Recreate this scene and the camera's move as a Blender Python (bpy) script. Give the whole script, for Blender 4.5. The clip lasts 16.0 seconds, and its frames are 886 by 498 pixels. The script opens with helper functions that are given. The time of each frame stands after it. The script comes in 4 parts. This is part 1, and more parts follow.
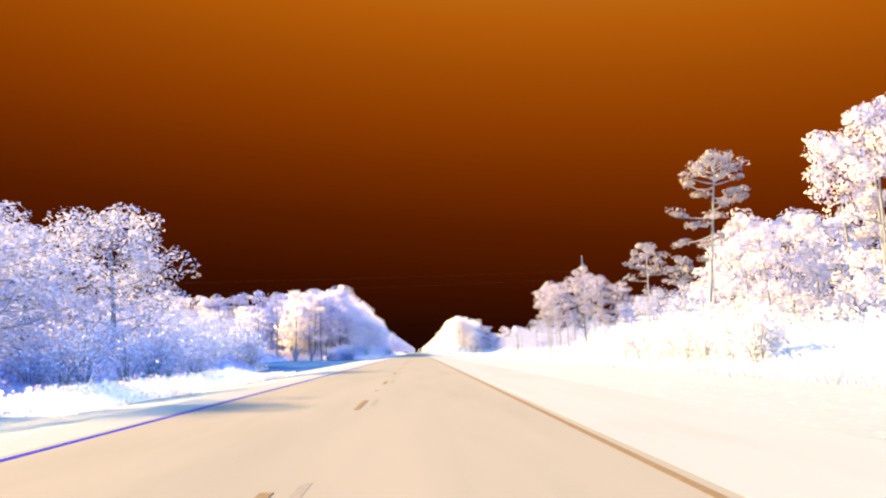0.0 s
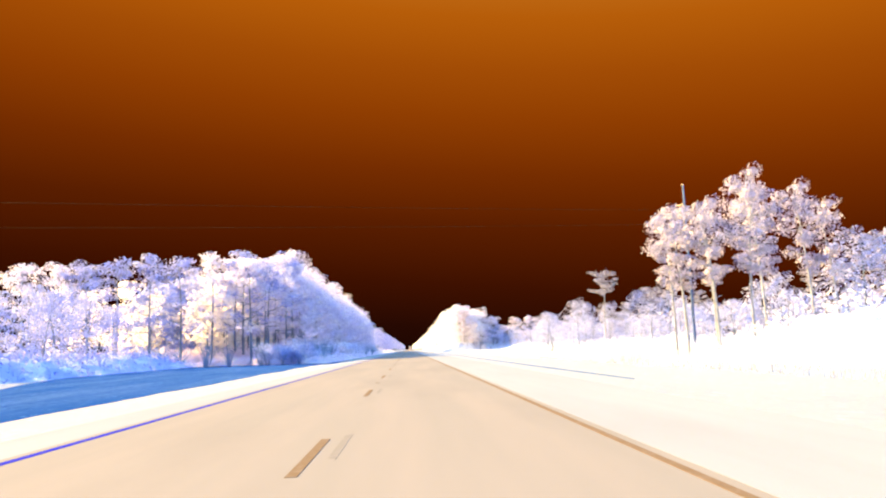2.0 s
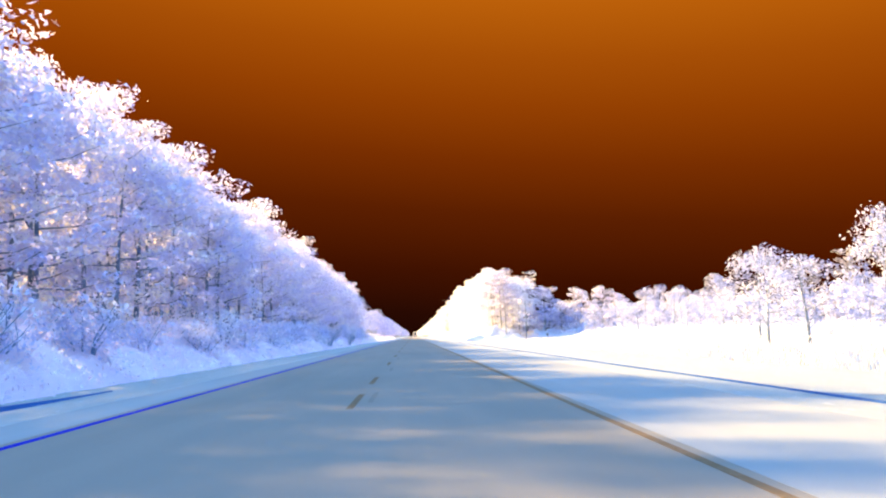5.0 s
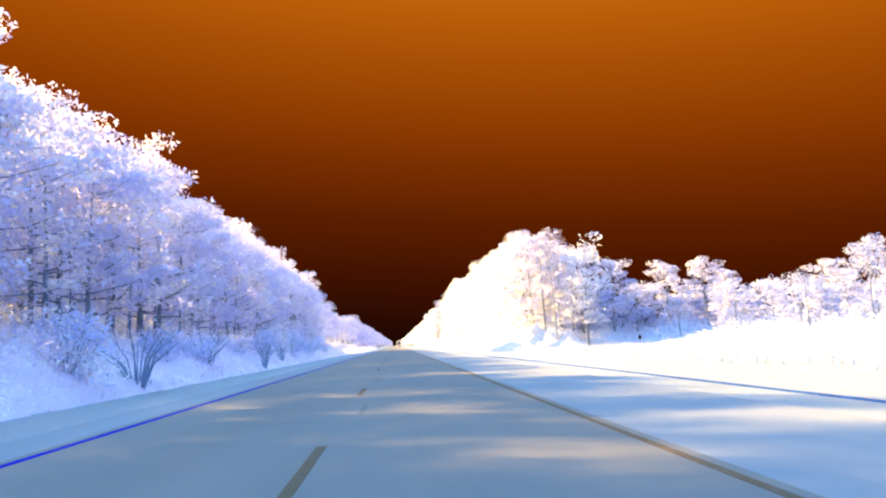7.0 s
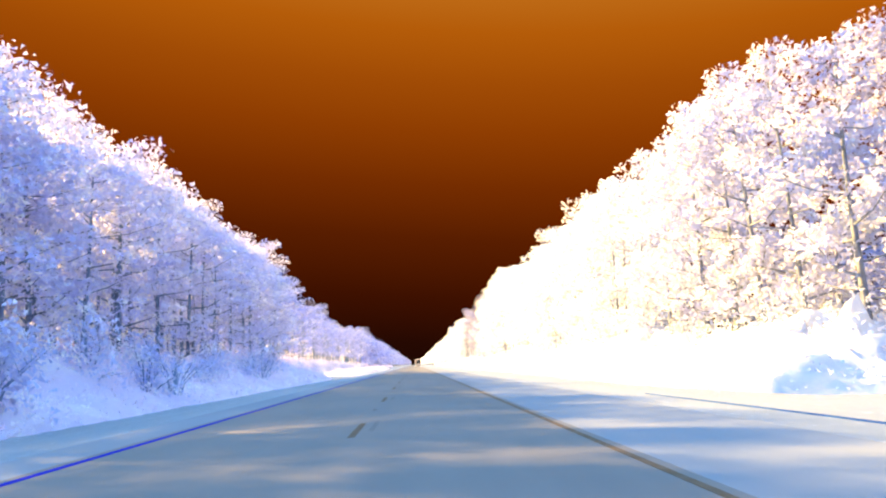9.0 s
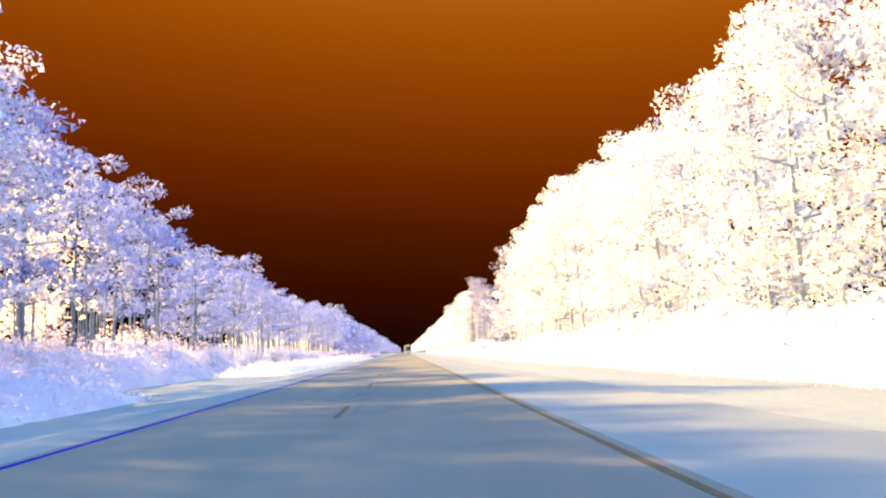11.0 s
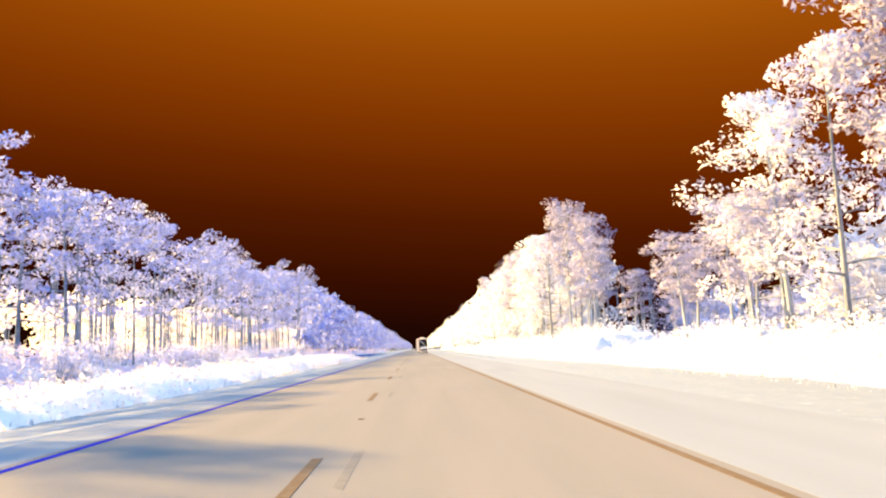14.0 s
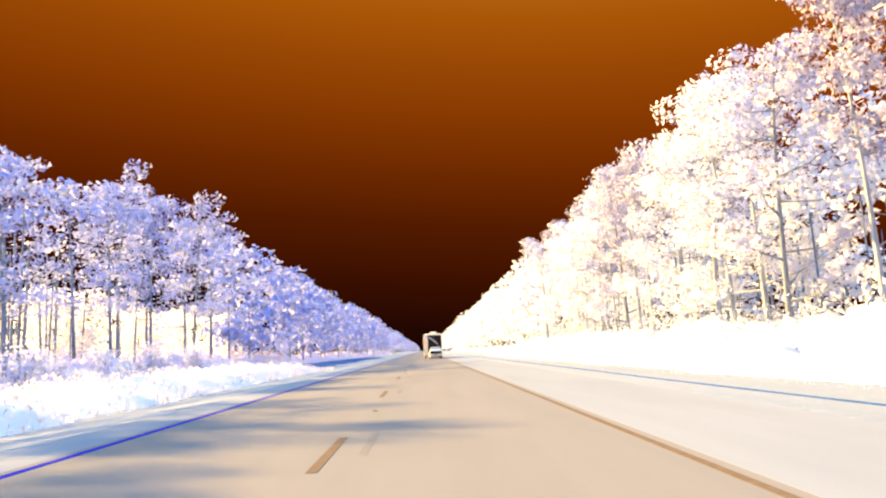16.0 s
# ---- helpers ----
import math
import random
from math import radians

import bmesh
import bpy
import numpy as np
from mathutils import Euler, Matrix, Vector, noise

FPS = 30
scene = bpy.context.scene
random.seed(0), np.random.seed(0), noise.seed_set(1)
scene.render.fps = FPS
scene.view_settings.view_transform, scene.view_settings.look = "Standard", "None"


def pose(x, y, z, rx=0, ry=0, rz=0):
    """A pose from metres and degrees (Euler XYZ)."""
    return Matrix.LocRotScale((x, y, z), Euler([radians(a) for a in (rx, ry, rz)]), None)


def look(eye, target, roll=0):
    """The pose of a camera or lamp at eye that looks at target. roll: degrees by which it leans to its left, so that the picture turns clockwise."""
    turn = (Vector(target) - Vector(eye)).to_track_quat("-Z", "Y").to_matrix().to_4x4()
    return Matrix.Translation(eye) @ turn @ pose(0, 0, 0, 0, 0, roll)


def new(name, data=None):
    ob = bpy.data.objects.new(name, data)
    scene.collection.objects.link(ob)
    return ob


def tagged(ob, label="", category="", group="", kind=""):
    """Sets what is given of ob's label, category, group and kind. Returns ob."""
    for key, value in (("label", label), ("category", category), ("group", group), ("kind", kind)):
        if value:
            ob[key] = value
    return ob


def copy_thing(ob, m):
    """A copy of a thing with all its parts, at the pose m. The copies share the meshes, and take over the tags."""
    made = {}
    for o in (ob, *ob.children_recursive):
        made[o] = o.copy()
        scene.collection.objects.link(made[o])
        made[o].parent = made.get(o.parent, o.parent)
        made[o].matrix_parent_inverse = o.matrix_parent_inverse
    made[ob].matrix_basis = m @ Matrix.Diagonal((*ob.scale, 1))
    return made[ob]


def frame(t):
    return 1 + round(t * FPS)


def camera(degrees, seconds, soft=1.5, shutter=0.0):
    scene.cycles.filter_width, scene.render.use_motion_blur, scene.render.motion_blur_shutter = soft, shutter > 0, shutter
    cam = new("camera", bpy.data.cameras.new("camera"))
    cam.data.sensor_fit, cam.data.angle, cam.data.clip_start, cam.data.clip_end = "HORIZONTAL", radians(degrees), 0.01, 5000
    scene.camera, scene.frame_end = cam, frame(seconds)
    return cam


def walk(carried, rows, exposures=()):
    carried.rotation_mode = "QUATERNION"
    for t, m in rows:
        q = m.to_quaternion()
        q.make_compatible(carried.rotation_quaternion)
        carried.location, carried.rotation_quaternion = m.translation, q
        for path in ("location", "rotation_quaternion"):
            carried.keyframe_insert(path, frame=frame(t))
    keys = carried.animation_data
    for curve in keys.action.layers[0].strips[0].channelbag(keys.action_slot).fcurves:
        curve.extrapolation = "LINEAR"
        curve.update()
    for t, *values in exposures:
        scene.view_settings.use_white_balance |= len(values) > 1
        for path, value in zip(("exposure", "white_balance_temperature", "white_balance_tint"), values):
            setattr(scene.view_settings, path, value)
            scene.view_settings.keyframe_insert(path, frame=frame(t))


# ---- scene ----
# The clip is a colour negative: the place is built in the colours that it shows.
cam = camera(61.7, 16.0, soft=2.2)
PATH = [
    (0.0, -0.508, 0.00, 1.170, 97.84, 1.33, -1.86),
    (0.5, -0.612, 17.35, 1.170, 97.40, 1.15, -2.86),
    (1.0, -0.610, 34.70, 1.170, 97.08, 1.65, -3.36),
    (1.5, -0.663, 52.05, 1.170, 97.95, 2.00, -2.47),
    (2.0, -0.672, 69.40, 1.170, 97.59, 2.04, -2.60),
    (2.5, -0.680, 86.75, 1.170, 97.35, 1.59, -3.08),
    (3.0, -0.755, 104.10, 1.170, 97.58, 1.07, -1.87),
    (3.5, -0.664, 121.45, 1.170, 98.30, 1.57, -1.83),
    (4.0, -0.684, 138.80, 1.170, 97.27, 1.75, -2.13),
    (4.5, -0.716, 156.15, 1.170, 96.54, 1.34, -2.08),
    (7.0, -0.881, 247.50, 1.170, 97.22, 2.78, -3.56),
    (7.5, -0.833, 265.60, 1.170, 96.78, 3.04, -3.03),
    (8.0, -0.824, 283.70, 1.170, 97.79, 3.10, -2.95),
    (8.5, -0.814, 301.80, 1.170, 97.50, 3.22, -2.71),
    (9.0, -0.705, 319.90, 1.170, 98.75, 2.41, -2.11),
    (11.5, -0.469, 409.28, 1.170, 97.62, 2.86, -3.09),
    (12.0, -0.584, 427.00, 1.170, 97.75, 1.86, -3.29),
    (12.5, -0.721, 444.73, 1.170, 97.82, 2.19, -2.57),
    (13.0, -0.768, 462.45, 1.170, 97.75, 2.26, -2.99),
    (13.5, -0.792, 480.18, 1.170, 97.42, 2.63, -2.77),
    (14.0, -0.839, 497.90, 1.170, 97.55, 2.36, -2.03),
    (14.5, -0.824, 515.63, 1.170, 97.55, 2.39, -2.79),
    (15.0, -0.765, 533.35, 1.170, 97.79, 3.67, -3.55),
    (15.5, -0.765, 551.08, 1.170, 98.08, 2.87, -3.20),
    (16.0, -0.793, 568.80, 1.170, 97.71, 2.65, -1.45),
]
walk(cam, [(r[0], pose(*r[1:])) for r in PATH], [(0.0, 2.72, 6450, 5), (4.5, 2.85, 6450, 5), (7.0, 2.84, 6450, 5), (9.0, 2.74, 6450, 5), (12.0, 2.46, 6450, 5), (16.0, 2.55, 6450, 5)])

# ---------------------------------------------------------------- light
SUN_DIR = Vector((-0.866, 0.5, 0.585)).normalized()


def build_world():
    world = bpy.data.worlds.new("sky")
    scene.world = world
    world.use_nodes = True
    nt = world.node_tree
    nt.nodes.clear()
    out = nt.nodes.new("ShaderNodeOutputWorld")
    bg = nt.nodes.new("ShaderNodeBackground")
    tc = nt.nodes.new("ShaderNodeTexCoord")
    sep = nt.nodes.new("ShaderNodeSeparateXYZ")
    ramp = nt.nodes.new("ShaderNodeValToRGB")
    nt.links.new(tc.outputs["Generated"], sep.inputs[0])
    # elevation as the sine, with a slightly brighter east
    tilt = nt.nodes.new("ShaderNodeMath")
    tilt.operation = "MULTIPLY_ADD"
    tilt.inputs[1].default_value = 0.09
    nt.links.new(sep.outputs["X"], tilt.inputs[0])
    nt.links.new(sep.outputs["Z"], tilt.inputs[2])
    nt.links.new(tilt.outputs[0], ramp.inputs[0])
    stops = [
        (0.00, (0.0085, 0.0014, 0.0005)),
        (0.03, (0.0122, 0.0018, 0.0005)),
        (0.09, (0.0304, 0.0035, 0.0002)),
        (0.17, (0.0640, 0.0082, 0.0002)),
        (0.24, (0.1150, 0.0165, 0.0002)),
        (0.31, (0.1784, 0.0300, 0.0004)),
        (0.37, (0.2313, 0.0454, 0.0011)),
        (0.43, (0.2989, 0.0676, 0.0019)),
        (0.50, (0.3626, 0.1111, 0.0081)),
        # overhead and out of view: a blue glow added to fill the shade
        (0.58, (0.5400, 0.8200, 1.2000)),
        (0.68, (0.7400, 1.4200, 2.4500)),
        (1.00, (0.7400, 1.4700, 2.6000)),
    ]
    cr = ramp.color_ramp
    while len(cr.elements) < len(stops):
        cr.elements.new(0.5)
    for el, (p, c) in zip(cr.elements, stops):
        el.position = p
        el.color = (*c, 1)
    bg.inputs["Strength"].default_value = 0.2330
    nt.links.new(ramp.outputs[0], bg.inputs["Color"])
    nt.links.new(bg.outputs[0], out.inputs[0])


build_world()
sun_data = bpy.data.lights.new("sun", "SUN")
sun_data.energy = 4.75
sun_data.angle = radians(1.2)
sun_data.color = (1.0, 0.57, 0.16)
sun = new("sun", sun_data)
sun.matrix_world = look((0, 0, 60), Vector((0, 0, 60)) - SUN_DIR)

# ---------------------------------------------------------------- materials


class Nodes:
    """A short way to write node materials."""

    def __init__(self, name):
        self.mat = bpy.data.materials.new(name)
        self.mat.use_nodes = True
        self.nt = self.mat.node_tree
        self.nt.nodes.clear()
        self.out = self.add("ShaderNodeOutputMaterial")

    def add(self, kind, **values):
        node = self.nt.nodes.new(kind)
        for key, value in values.items():
            node.inputs[key].default_value = value
        return node

    def link(self, a, b):
        self.nt.links.new(a, b)

    def coords(self, scale=(1, 1, 1)):
        tc, mp = self.add("ShaderNodeTexCoord"), self.add("ShaderNodeMapping")
        mp.inputs["Scale"].default_value = scale
        self.link(tc.outputs["Object"], mp.inputs["Vector"])
        return mp.outputs[0]

    def world_coords(self, scale=(1, 1, 1)):
        geo, mp = self.add("ShaderNodeNewGeometry"), self.add("ShaderNodeMapping")
        mp.inputs["Scale"].default_value = scale
        self.link(geo.outputs["Position"], mp.inputs["Vector"])
        return mp.outputs[0]

    def noise(self, vec, scale, detail=4.0, rough=0.55):
        n = self.add("ShaderNodeTexNoise", Scale=scale, Detail=detail, Roughness=rough)
        self.link(vec, n.inputs["Vector"])
        return n.outputs["Fac"]

    def steps(self, fac, a, b):
        m = self.add("ShaderNodeMapRange")
        m.inputs["From Min"].default_value, m.inputs["From Max"].default_value = a, b
        self.link(fac, m.inputs["Value"])
        return m.outputs[0]

    def blend(self, fac, a, b):
        mix = self.nt.nodes.new("ShaderNodeMix")
        mix.data_type = "RGBA"
        for sock, value in ((mix.inputs["Factor"], fac), (mix.inputs["A"], a), (mix.inputs["B"], b)):
            if isinstance(value, tuple):
                sock.default_value = (*value, 1)
            elif isinstance(value, float):
                sock.default_value = value
            else:
                self.link(value, sock)
        return mix.outputs["Result"]

    def bump(self, height, strength, distance):
        b = self.add("ShaderNodeBump", Strength=strength, Distance=distance)
        self.link(height, b.inputs["Height"])
        return b.outputs[0]

    def surface(self, color, rough=0.8, metal=0.0, normal=None, spec=0.3):
        p = self.add("ShaderNodeBsdfPrincipled", Roughness=rough, Metallic=metal)
        p.inputs["Specular IOR Level"].default_value = spec
        if isinstance(color, tuple):
            p.inputs["Base Color"].default_value = (*color, 1)
        else:
            self.link(color, p.inputs["Base Color"])
        if normal is not None:
            self.link(normal, p.inputs["Normal"])
        self.link(p.outputs[0], self.out.inputs[0])
        return self.mat


def leaf_material(name, base, pale, deep, patch=0.45, through_part=0.35):
    n = Nodes(name)
    geo, info = n.add("ShaderNodeNewGeometry"), n.add("ShaderNodeObjectInfo")
    # random pale patches imitate the shaded hollows in the foliage
    big = n.steps(n.noise(n.world_coords((1.0, 1.0, 1.9)), 0.30, 3.0), patch, patch + 0.10)
    c = n.blend(big, base, pale)
    c = n.blend(n.steps(geo.outputs["Random Per Island"], 0.5, 1.3), c, deep)
    c = n.blend(n.steps(info.outputs["Random"], 0.0, 3.0), c, pale)
    fine = n.noise(n.world_coords(), 6.0, 5.0, 0.7)
    c = n.blend(n.steps(fine, 0.5, 0.95), c, deep)
    d = n.add("ShaderNodeBsdfPrincipled", Roughness=0.7)
    n.link(n.bump(fine, 0.3, 0.08), d.inputs["Normal"])
    d.inputs["Specular IOR Level"].default_value = 0.15
    t = n.add("ShaderNodeBsdfTranslucent")
    mix = n.add("ShaderNodeMixShader", Fac=through_part)
    n.link(c, d.inputs["Base Color"])
    n.link(c, t.inputs["Color"])
    n.link(d.outputs[0], mix.inputs[1])
    n.link(t.outputs[0], mix.inputs[2])
    n.link(mix.outputs[0], n.out.inputs[0])
    return n.mat


def bark_material(name, a, b):
    n = Nodes(name)
    vec = n.coords((1, 1, 0.25))
    f = n.noise(vec, 9.0, 6.0)
    c = n.blend(n.steps(f, 0.35, 0.7), a, b)
    c = n.blend(n.steps(n.noise(n.world_coords(), 0.6), 0.45, 0.65), c, b)
    return n.surface(c, 0.9, normal=n.bump(f, 0.6, 0.02))


def asphalt_material(name, a, b, grit=0.5):
    n = Nodes(name)
    vec = n.world_coords()
    stretched = n.world_coords((1.0, 0.06, 1.0))
    wear = n.steps(n.noise(stretched, 1.1, 3.0), 0.35, 0.7)
    c = n.blend(wear, a, b)
    stains = n.steps(n.noise(n.world_coords((1.0, 0.2, 1.0)), 0.35, 5.0), 0.5, 0.75)
    c = n.blend(stains, c, tuple(0.88 * v for v in a))
    fine = n.noise(vec, 45.0, 2.0)
    c = n.blend(n.steps(fine, 0.2, 1.4), c, b)
    return n.surface(c, 0.97, normal=n.bump(fine, grit, 0.006), spec=0.03)


def grass_material(name, a, b, c3, spec=0.1):
    n = Nodes(name)
    vec = n.world_coords()
    along = n.world_coords((1.0, 0.12, 1.0))
    c = n.blend(n.steps(n.noise(along, 0.5, 5.0), 0.35, 0.68), a, b)
    c = n.blend(n.steps(n.noise(vec, 2.3, 6.0), 0.5, 0.75), c, c3)
    fine = n.noise(vec, 14.0, 6.0, 0.7)
    c = n.blend(n.steps(fine, 0.45, 0.9), c, c3)
    flecks = n.steps(n.noise(n.world_coords((1.6, 0.7, 1.0)), 2.6, 4.0, 0.75), 0.60, 0.70)
    c = n.blend(flecks, c, tuple(1.55 * v for v in b))
    return n.surface(c, 0.95, normal=n.bump(fine, 0.7, 0.06), spec=spec)


def paint_material(name, a, b, wear=(0.5, 0.75)):
    n = Nodes(name)
    f = n.noise(n.world_coords(), 7.0, 6.0, 0.7)
    c = n.blend(n.steps(f, *wear), a, b)
    return n.surface(c, 0.95, normal=n.bump(f, 0.2, 0.004), spec=0.02)


def plain_material(name, color, rough=0.5, metal=0.0, spec=0.4):
    n = Nodes(name)
    f = n.noise(n.world_coords(), 1.7, 6.0, 0.65)
    c = n.blend(n.steps(f, 0.3, 0.8), color, tuple(min(1, 0.8 * v + 0.01) for v in color))
    return n.surface(c, rough, metal, spec=spec)


M_LEAF = leaf_material("lavender_leaves", (0.28, 0.37, 0.86), (0.66, 0.73, 0.95), (0.23, 0.32, 0.85), 0.53, 0.25)
M_OAK = leaf_material("whitish_lavender_leaves", (0.58, 0.63, 0.97), (0.90, 0.92, 0.98), (0.52, 0.58, 0.97), 0.51, 0.44)
M_PALE = leaf_material("whitish_leaves", (0.70, 0.77, 0.94), (0.78, 0.83, 0.95), (0.63, 0.71, 0.93), 0.40, 0.48)
M_HAW = leaf_material("pale_lilac_leaves", (0.54, 0.59, 0.88), (0.74, 0.77, 0.92), (0.46, 0.52, 0.86), 0.48, 0.42)
M_PINE = leaf_material("tan_lilac_needles", (0.36, 0.385, 0.62), (0.54, 0.56, 0.75), (0.25, 0.28, 0.52), 0.48, 0.30)
M_SCRUB = leaf_material("pale_scrub_leaves", (0.34, 0.42, 0.78), (0.49, 0.56, 0.82), (0.27, 0.34, 0.72), 0.42, 0.36)
M_WHITE = leaf_material("white_weeds", (0.62, 0.70, 0.92), (0.70, 0.77, 0.93), (0.56, 0.65, 0.90), 0.40, 0.45)
# pinkened and brightened to offset the blue shade the brambles stand in
M_BRAMBLE = leaf_material("brambles_warmed_against_shade", (0.80, 0.73, 0.93), (0.97, 0.94, 0.95), (0.72, 0.68, 0.92), 0.50, 0.48)
# warm base paints a lit tone onto weeds that stand in shade
M_LIT_WEEDS = leaf_material("verge_weeds_lit_tone", (0.90, 0.82, 0.80), (0.94, 0.87, 0.84), (0.84, 0.76, 0.78), 0.45, 0.30)
# pale tone of the shaded hollows between trees, painted into the leaf colour
M_GAP_LEAVES = leaf_material("inner_leaves_whitened_for_gaps", (0.95, 0.94, 0.95), (0.97, 0.97, 0.97), (0.90, 0.90, 0.96), 0.42, 0.62)
M_NEEDLE = leaf_material("pale_needles", (0.26, 0.31, 0.52), (0.42, 0.44, 0.54), (0.14, 0.18, 0.38), 0.45, 0.3)
M_SHRUB = leaf_material("pale_shrub_leaves", (0.31, 0.43, 0.84), (0.58, 0.68, 0.90), (0.24, 0.36, 0.81), 0.52, 0.20)
# brighter copy of the shrub leaves; its colour offsets the woods' shade
M_SHRUB_LIFTED = leaf_material("pale_brush_leaves", (0.52, 0.60, 0.93), (0.80, 0.84, 0.96), (0.45, 0.54, 0.92), 0.50, 0.45)
M_BARK = bark_material("blue_grey_bark", (0.05, 0.10, 0.20), (0.20, 0.27, 0.40))
M_BARK_PALE = bark_material("pale_grey_bark", (0.20, 0.25, 0.35), (0.38, 0.44, 0.54))
M_BARK_MID = bark_material("grey_blue_bark", (0.10, 0.14, 0.22), (0.26, 0.30, 0.38))
M_TWIG = bark_material("steel_blue_twigs", (0.07, 0.17, 0.33), (0.22, 0.33, 0.50))
M_ROAD = asphalt_material("peach_asphalt", (0.136, 0.143, 0.147), (0.158, 0.158, 0.159))
M_SHOULDER = asphalt_material("pale_shoulder_asphalt", (0.168, 0.198, 0.236), (0.188, 0.218, 0.256), 0.8)
M_GRASS = grass_material("pale_grass", (0.200, 0.240, 0.280), (0.225, 0.262, 0.298), (0.178, 0.222, 0.272))
# blue of the verge's shade patches, painted into a grass colour
M_SHADE_GRASS = grass_material("grass_painted_blue_shade", (0.014, 0.056, 0.21), (0.040, 0.096, 0.26), (0.008, 0.038, 0.155), 0.0)
M_BLUE = paint_material("worn_blue_line_paint", (0.005, 0.012, 0.27), (0.014, 0.026, 0.24))
M_GHOST = paint_material("faded_grey_paint", (0.118, 0.122, 0.124), (0.140, 0.143, 0.145), (0.40, 0.62))
M_DARK = paint_material("dark_line_paint", (0.100, 0.078, 0.054), (0.126, 0.108, 0.088), (0.46, 0.72))


# ---------------------------------------------------------------- mesh helpers


def mesh_object(name, verts, faces, mat, parent=None, label="", smooth=False, normals=None):
    me = bpy.data.meshes.new(name)
    me.from_pydata([tuple(v) for v in verts], [], [tuple(f) for f in faces])
    me.materials.append(mat)
    if smooth:
        me.shade_smooth()
    me.update()
    if normals is not None:
        me.shade_smooth()
        me.normals_split_custom_set_from_vertices(normals.tolist())
    ob = new(name, me)
    if parent is not None:
        ob.parent = parent
    if label:
        ob["label"] = label
    return ob


def part(name, bm, mat, parent, label=""):
    me = bpy.data.meshes.new(name)
    bm.to_mesh(me)
    bm.free()
    me.materials.append(mat)
    ob = new(name, me)
    ob.parent = parent
    if label:
        ob["label"] = label
    return ob


def box_bm(sx, sy, sz, at=(0, 0, 0), bevel=0.0):
    bm = bmesh.new()
    bmesh.ops.create_cube(bm, size=1.0)
    bmesh.ops.scale(bm, vec=(sx, sy, sz), verts=bm.verts)
    if bevel:
        bmesh.ops.bevel(bm, geom=bm.edges[:], offset=bevel, segments=2, affect="EDGES", profile=0.6)
    bmesh.ops.translate(bm, vec=at, verts=bm.verts)
    return bm


def tube(verts, faces, points, radii, sides):
    """Adds a tapered tube along points to the lists."""
    base = len(verts)
    for i, (p, r) in enumerate(zip(points, radii)):
        a = points[max(0, i - 1)]
        b = points[min(len(points) - 1, i + 1)]
        d = (Vector(b) - Vector(a)).normalized()
        u = d.orthogonal().normalized()
        w = d.cross(u)
        for k in range(sides):
            ang = 2 * math.pi * k / sides
            verts.append(Vector(p) + r * (math.cos(ang) * u + math.sin(ang) * w))
    for i in range(len(points) - 1):
        for k in range(sides):
            a, b = base + i * sides + k, base + i * sides + (k + 1) % sides
            faces.append((a, b, b + sides, a + sides))
    faces.append(tuple(base + (len(points) - 1) * sides + k for k in range(sides)))


def leaf_cards(rng, centres, sizes, flat=0.0):
    """Small uneven triangles round the centres, as vertices and faces."""
    n = len(centres)
    d = rng.normal(size=(n, 3))
    d[:, 2] *= 1.0 - 0.6 * flat
    d /= np.linalg.norm(d, axis=1)[:, None]
    e = np.cross(d, rng.normal(size=(n, 3)))
    e /= np.linalg.norm(e, axis=1)[:, None]
    s = sizes[:, None]
    v = np.stack([centres - d * s, centres + e * s * rng.uniform(0.35, 0.8, (n, 1)) + d * s * rng.uniform(-0.3, 0.5, (n, 1)),
                  centres + d * s * rng.uniform(0.5, 1.0, (n, 1)) - e * s * rng.uniform(0.2, 0.6, (n, 1))], 1)
    return v.reshape(-1, 3), np.arange(3 * n).reshape(n, 3)


def clumps(rng, tips, radius, count, flat=0.5, size=(0.10, 0.25)):
    """Leaf positions in flattened clouds round the tips."""
    tips = np.asarray(tips)
    pick = rng.integers(0, len(tips), count)
    off = rng.normal(size=(count, 3))
    off /= np.linalg.norm(off, axis=1)[:, None]
    off *= (rng.uniform(0.25, 1.0, (count, 1)) ** 0.5) * radius * rng.uniform(0.6, 1.25, len(tips))[pick][:, None]
    off[:, 2] *= 1.0 - flat
    v, f = leaf_cards(rng, tips[pick] + off, rng.uniform(*size, count), flat)
    # the leaves of a clump face outwards, so that it is lit as one soft mass
    out = off / np.linalg.norm(off, axis=1)[:, None] + np.array([0, 0, 0.25])
    t = v.reshape(-1, 3, 3)
    face = np.cross(t[:, 1] - t[:, 0], t[:, 2] - t[:, 0])
    face /= np.linalg.norm(face, axis=1)[:, None] + 1e-9
    back = np.einsum("ij,ij->i", face, out) < 0
    t[back] = t[back][:, ::-1]
    face[back] *= -1
    nrm = out + 0.22 * face
    nrm /= np.linalg.norm(nrm, axis=1)[:, None]
    return t.reshape(-1, 3), f, np.repeat(nrm, 3, axis=0)


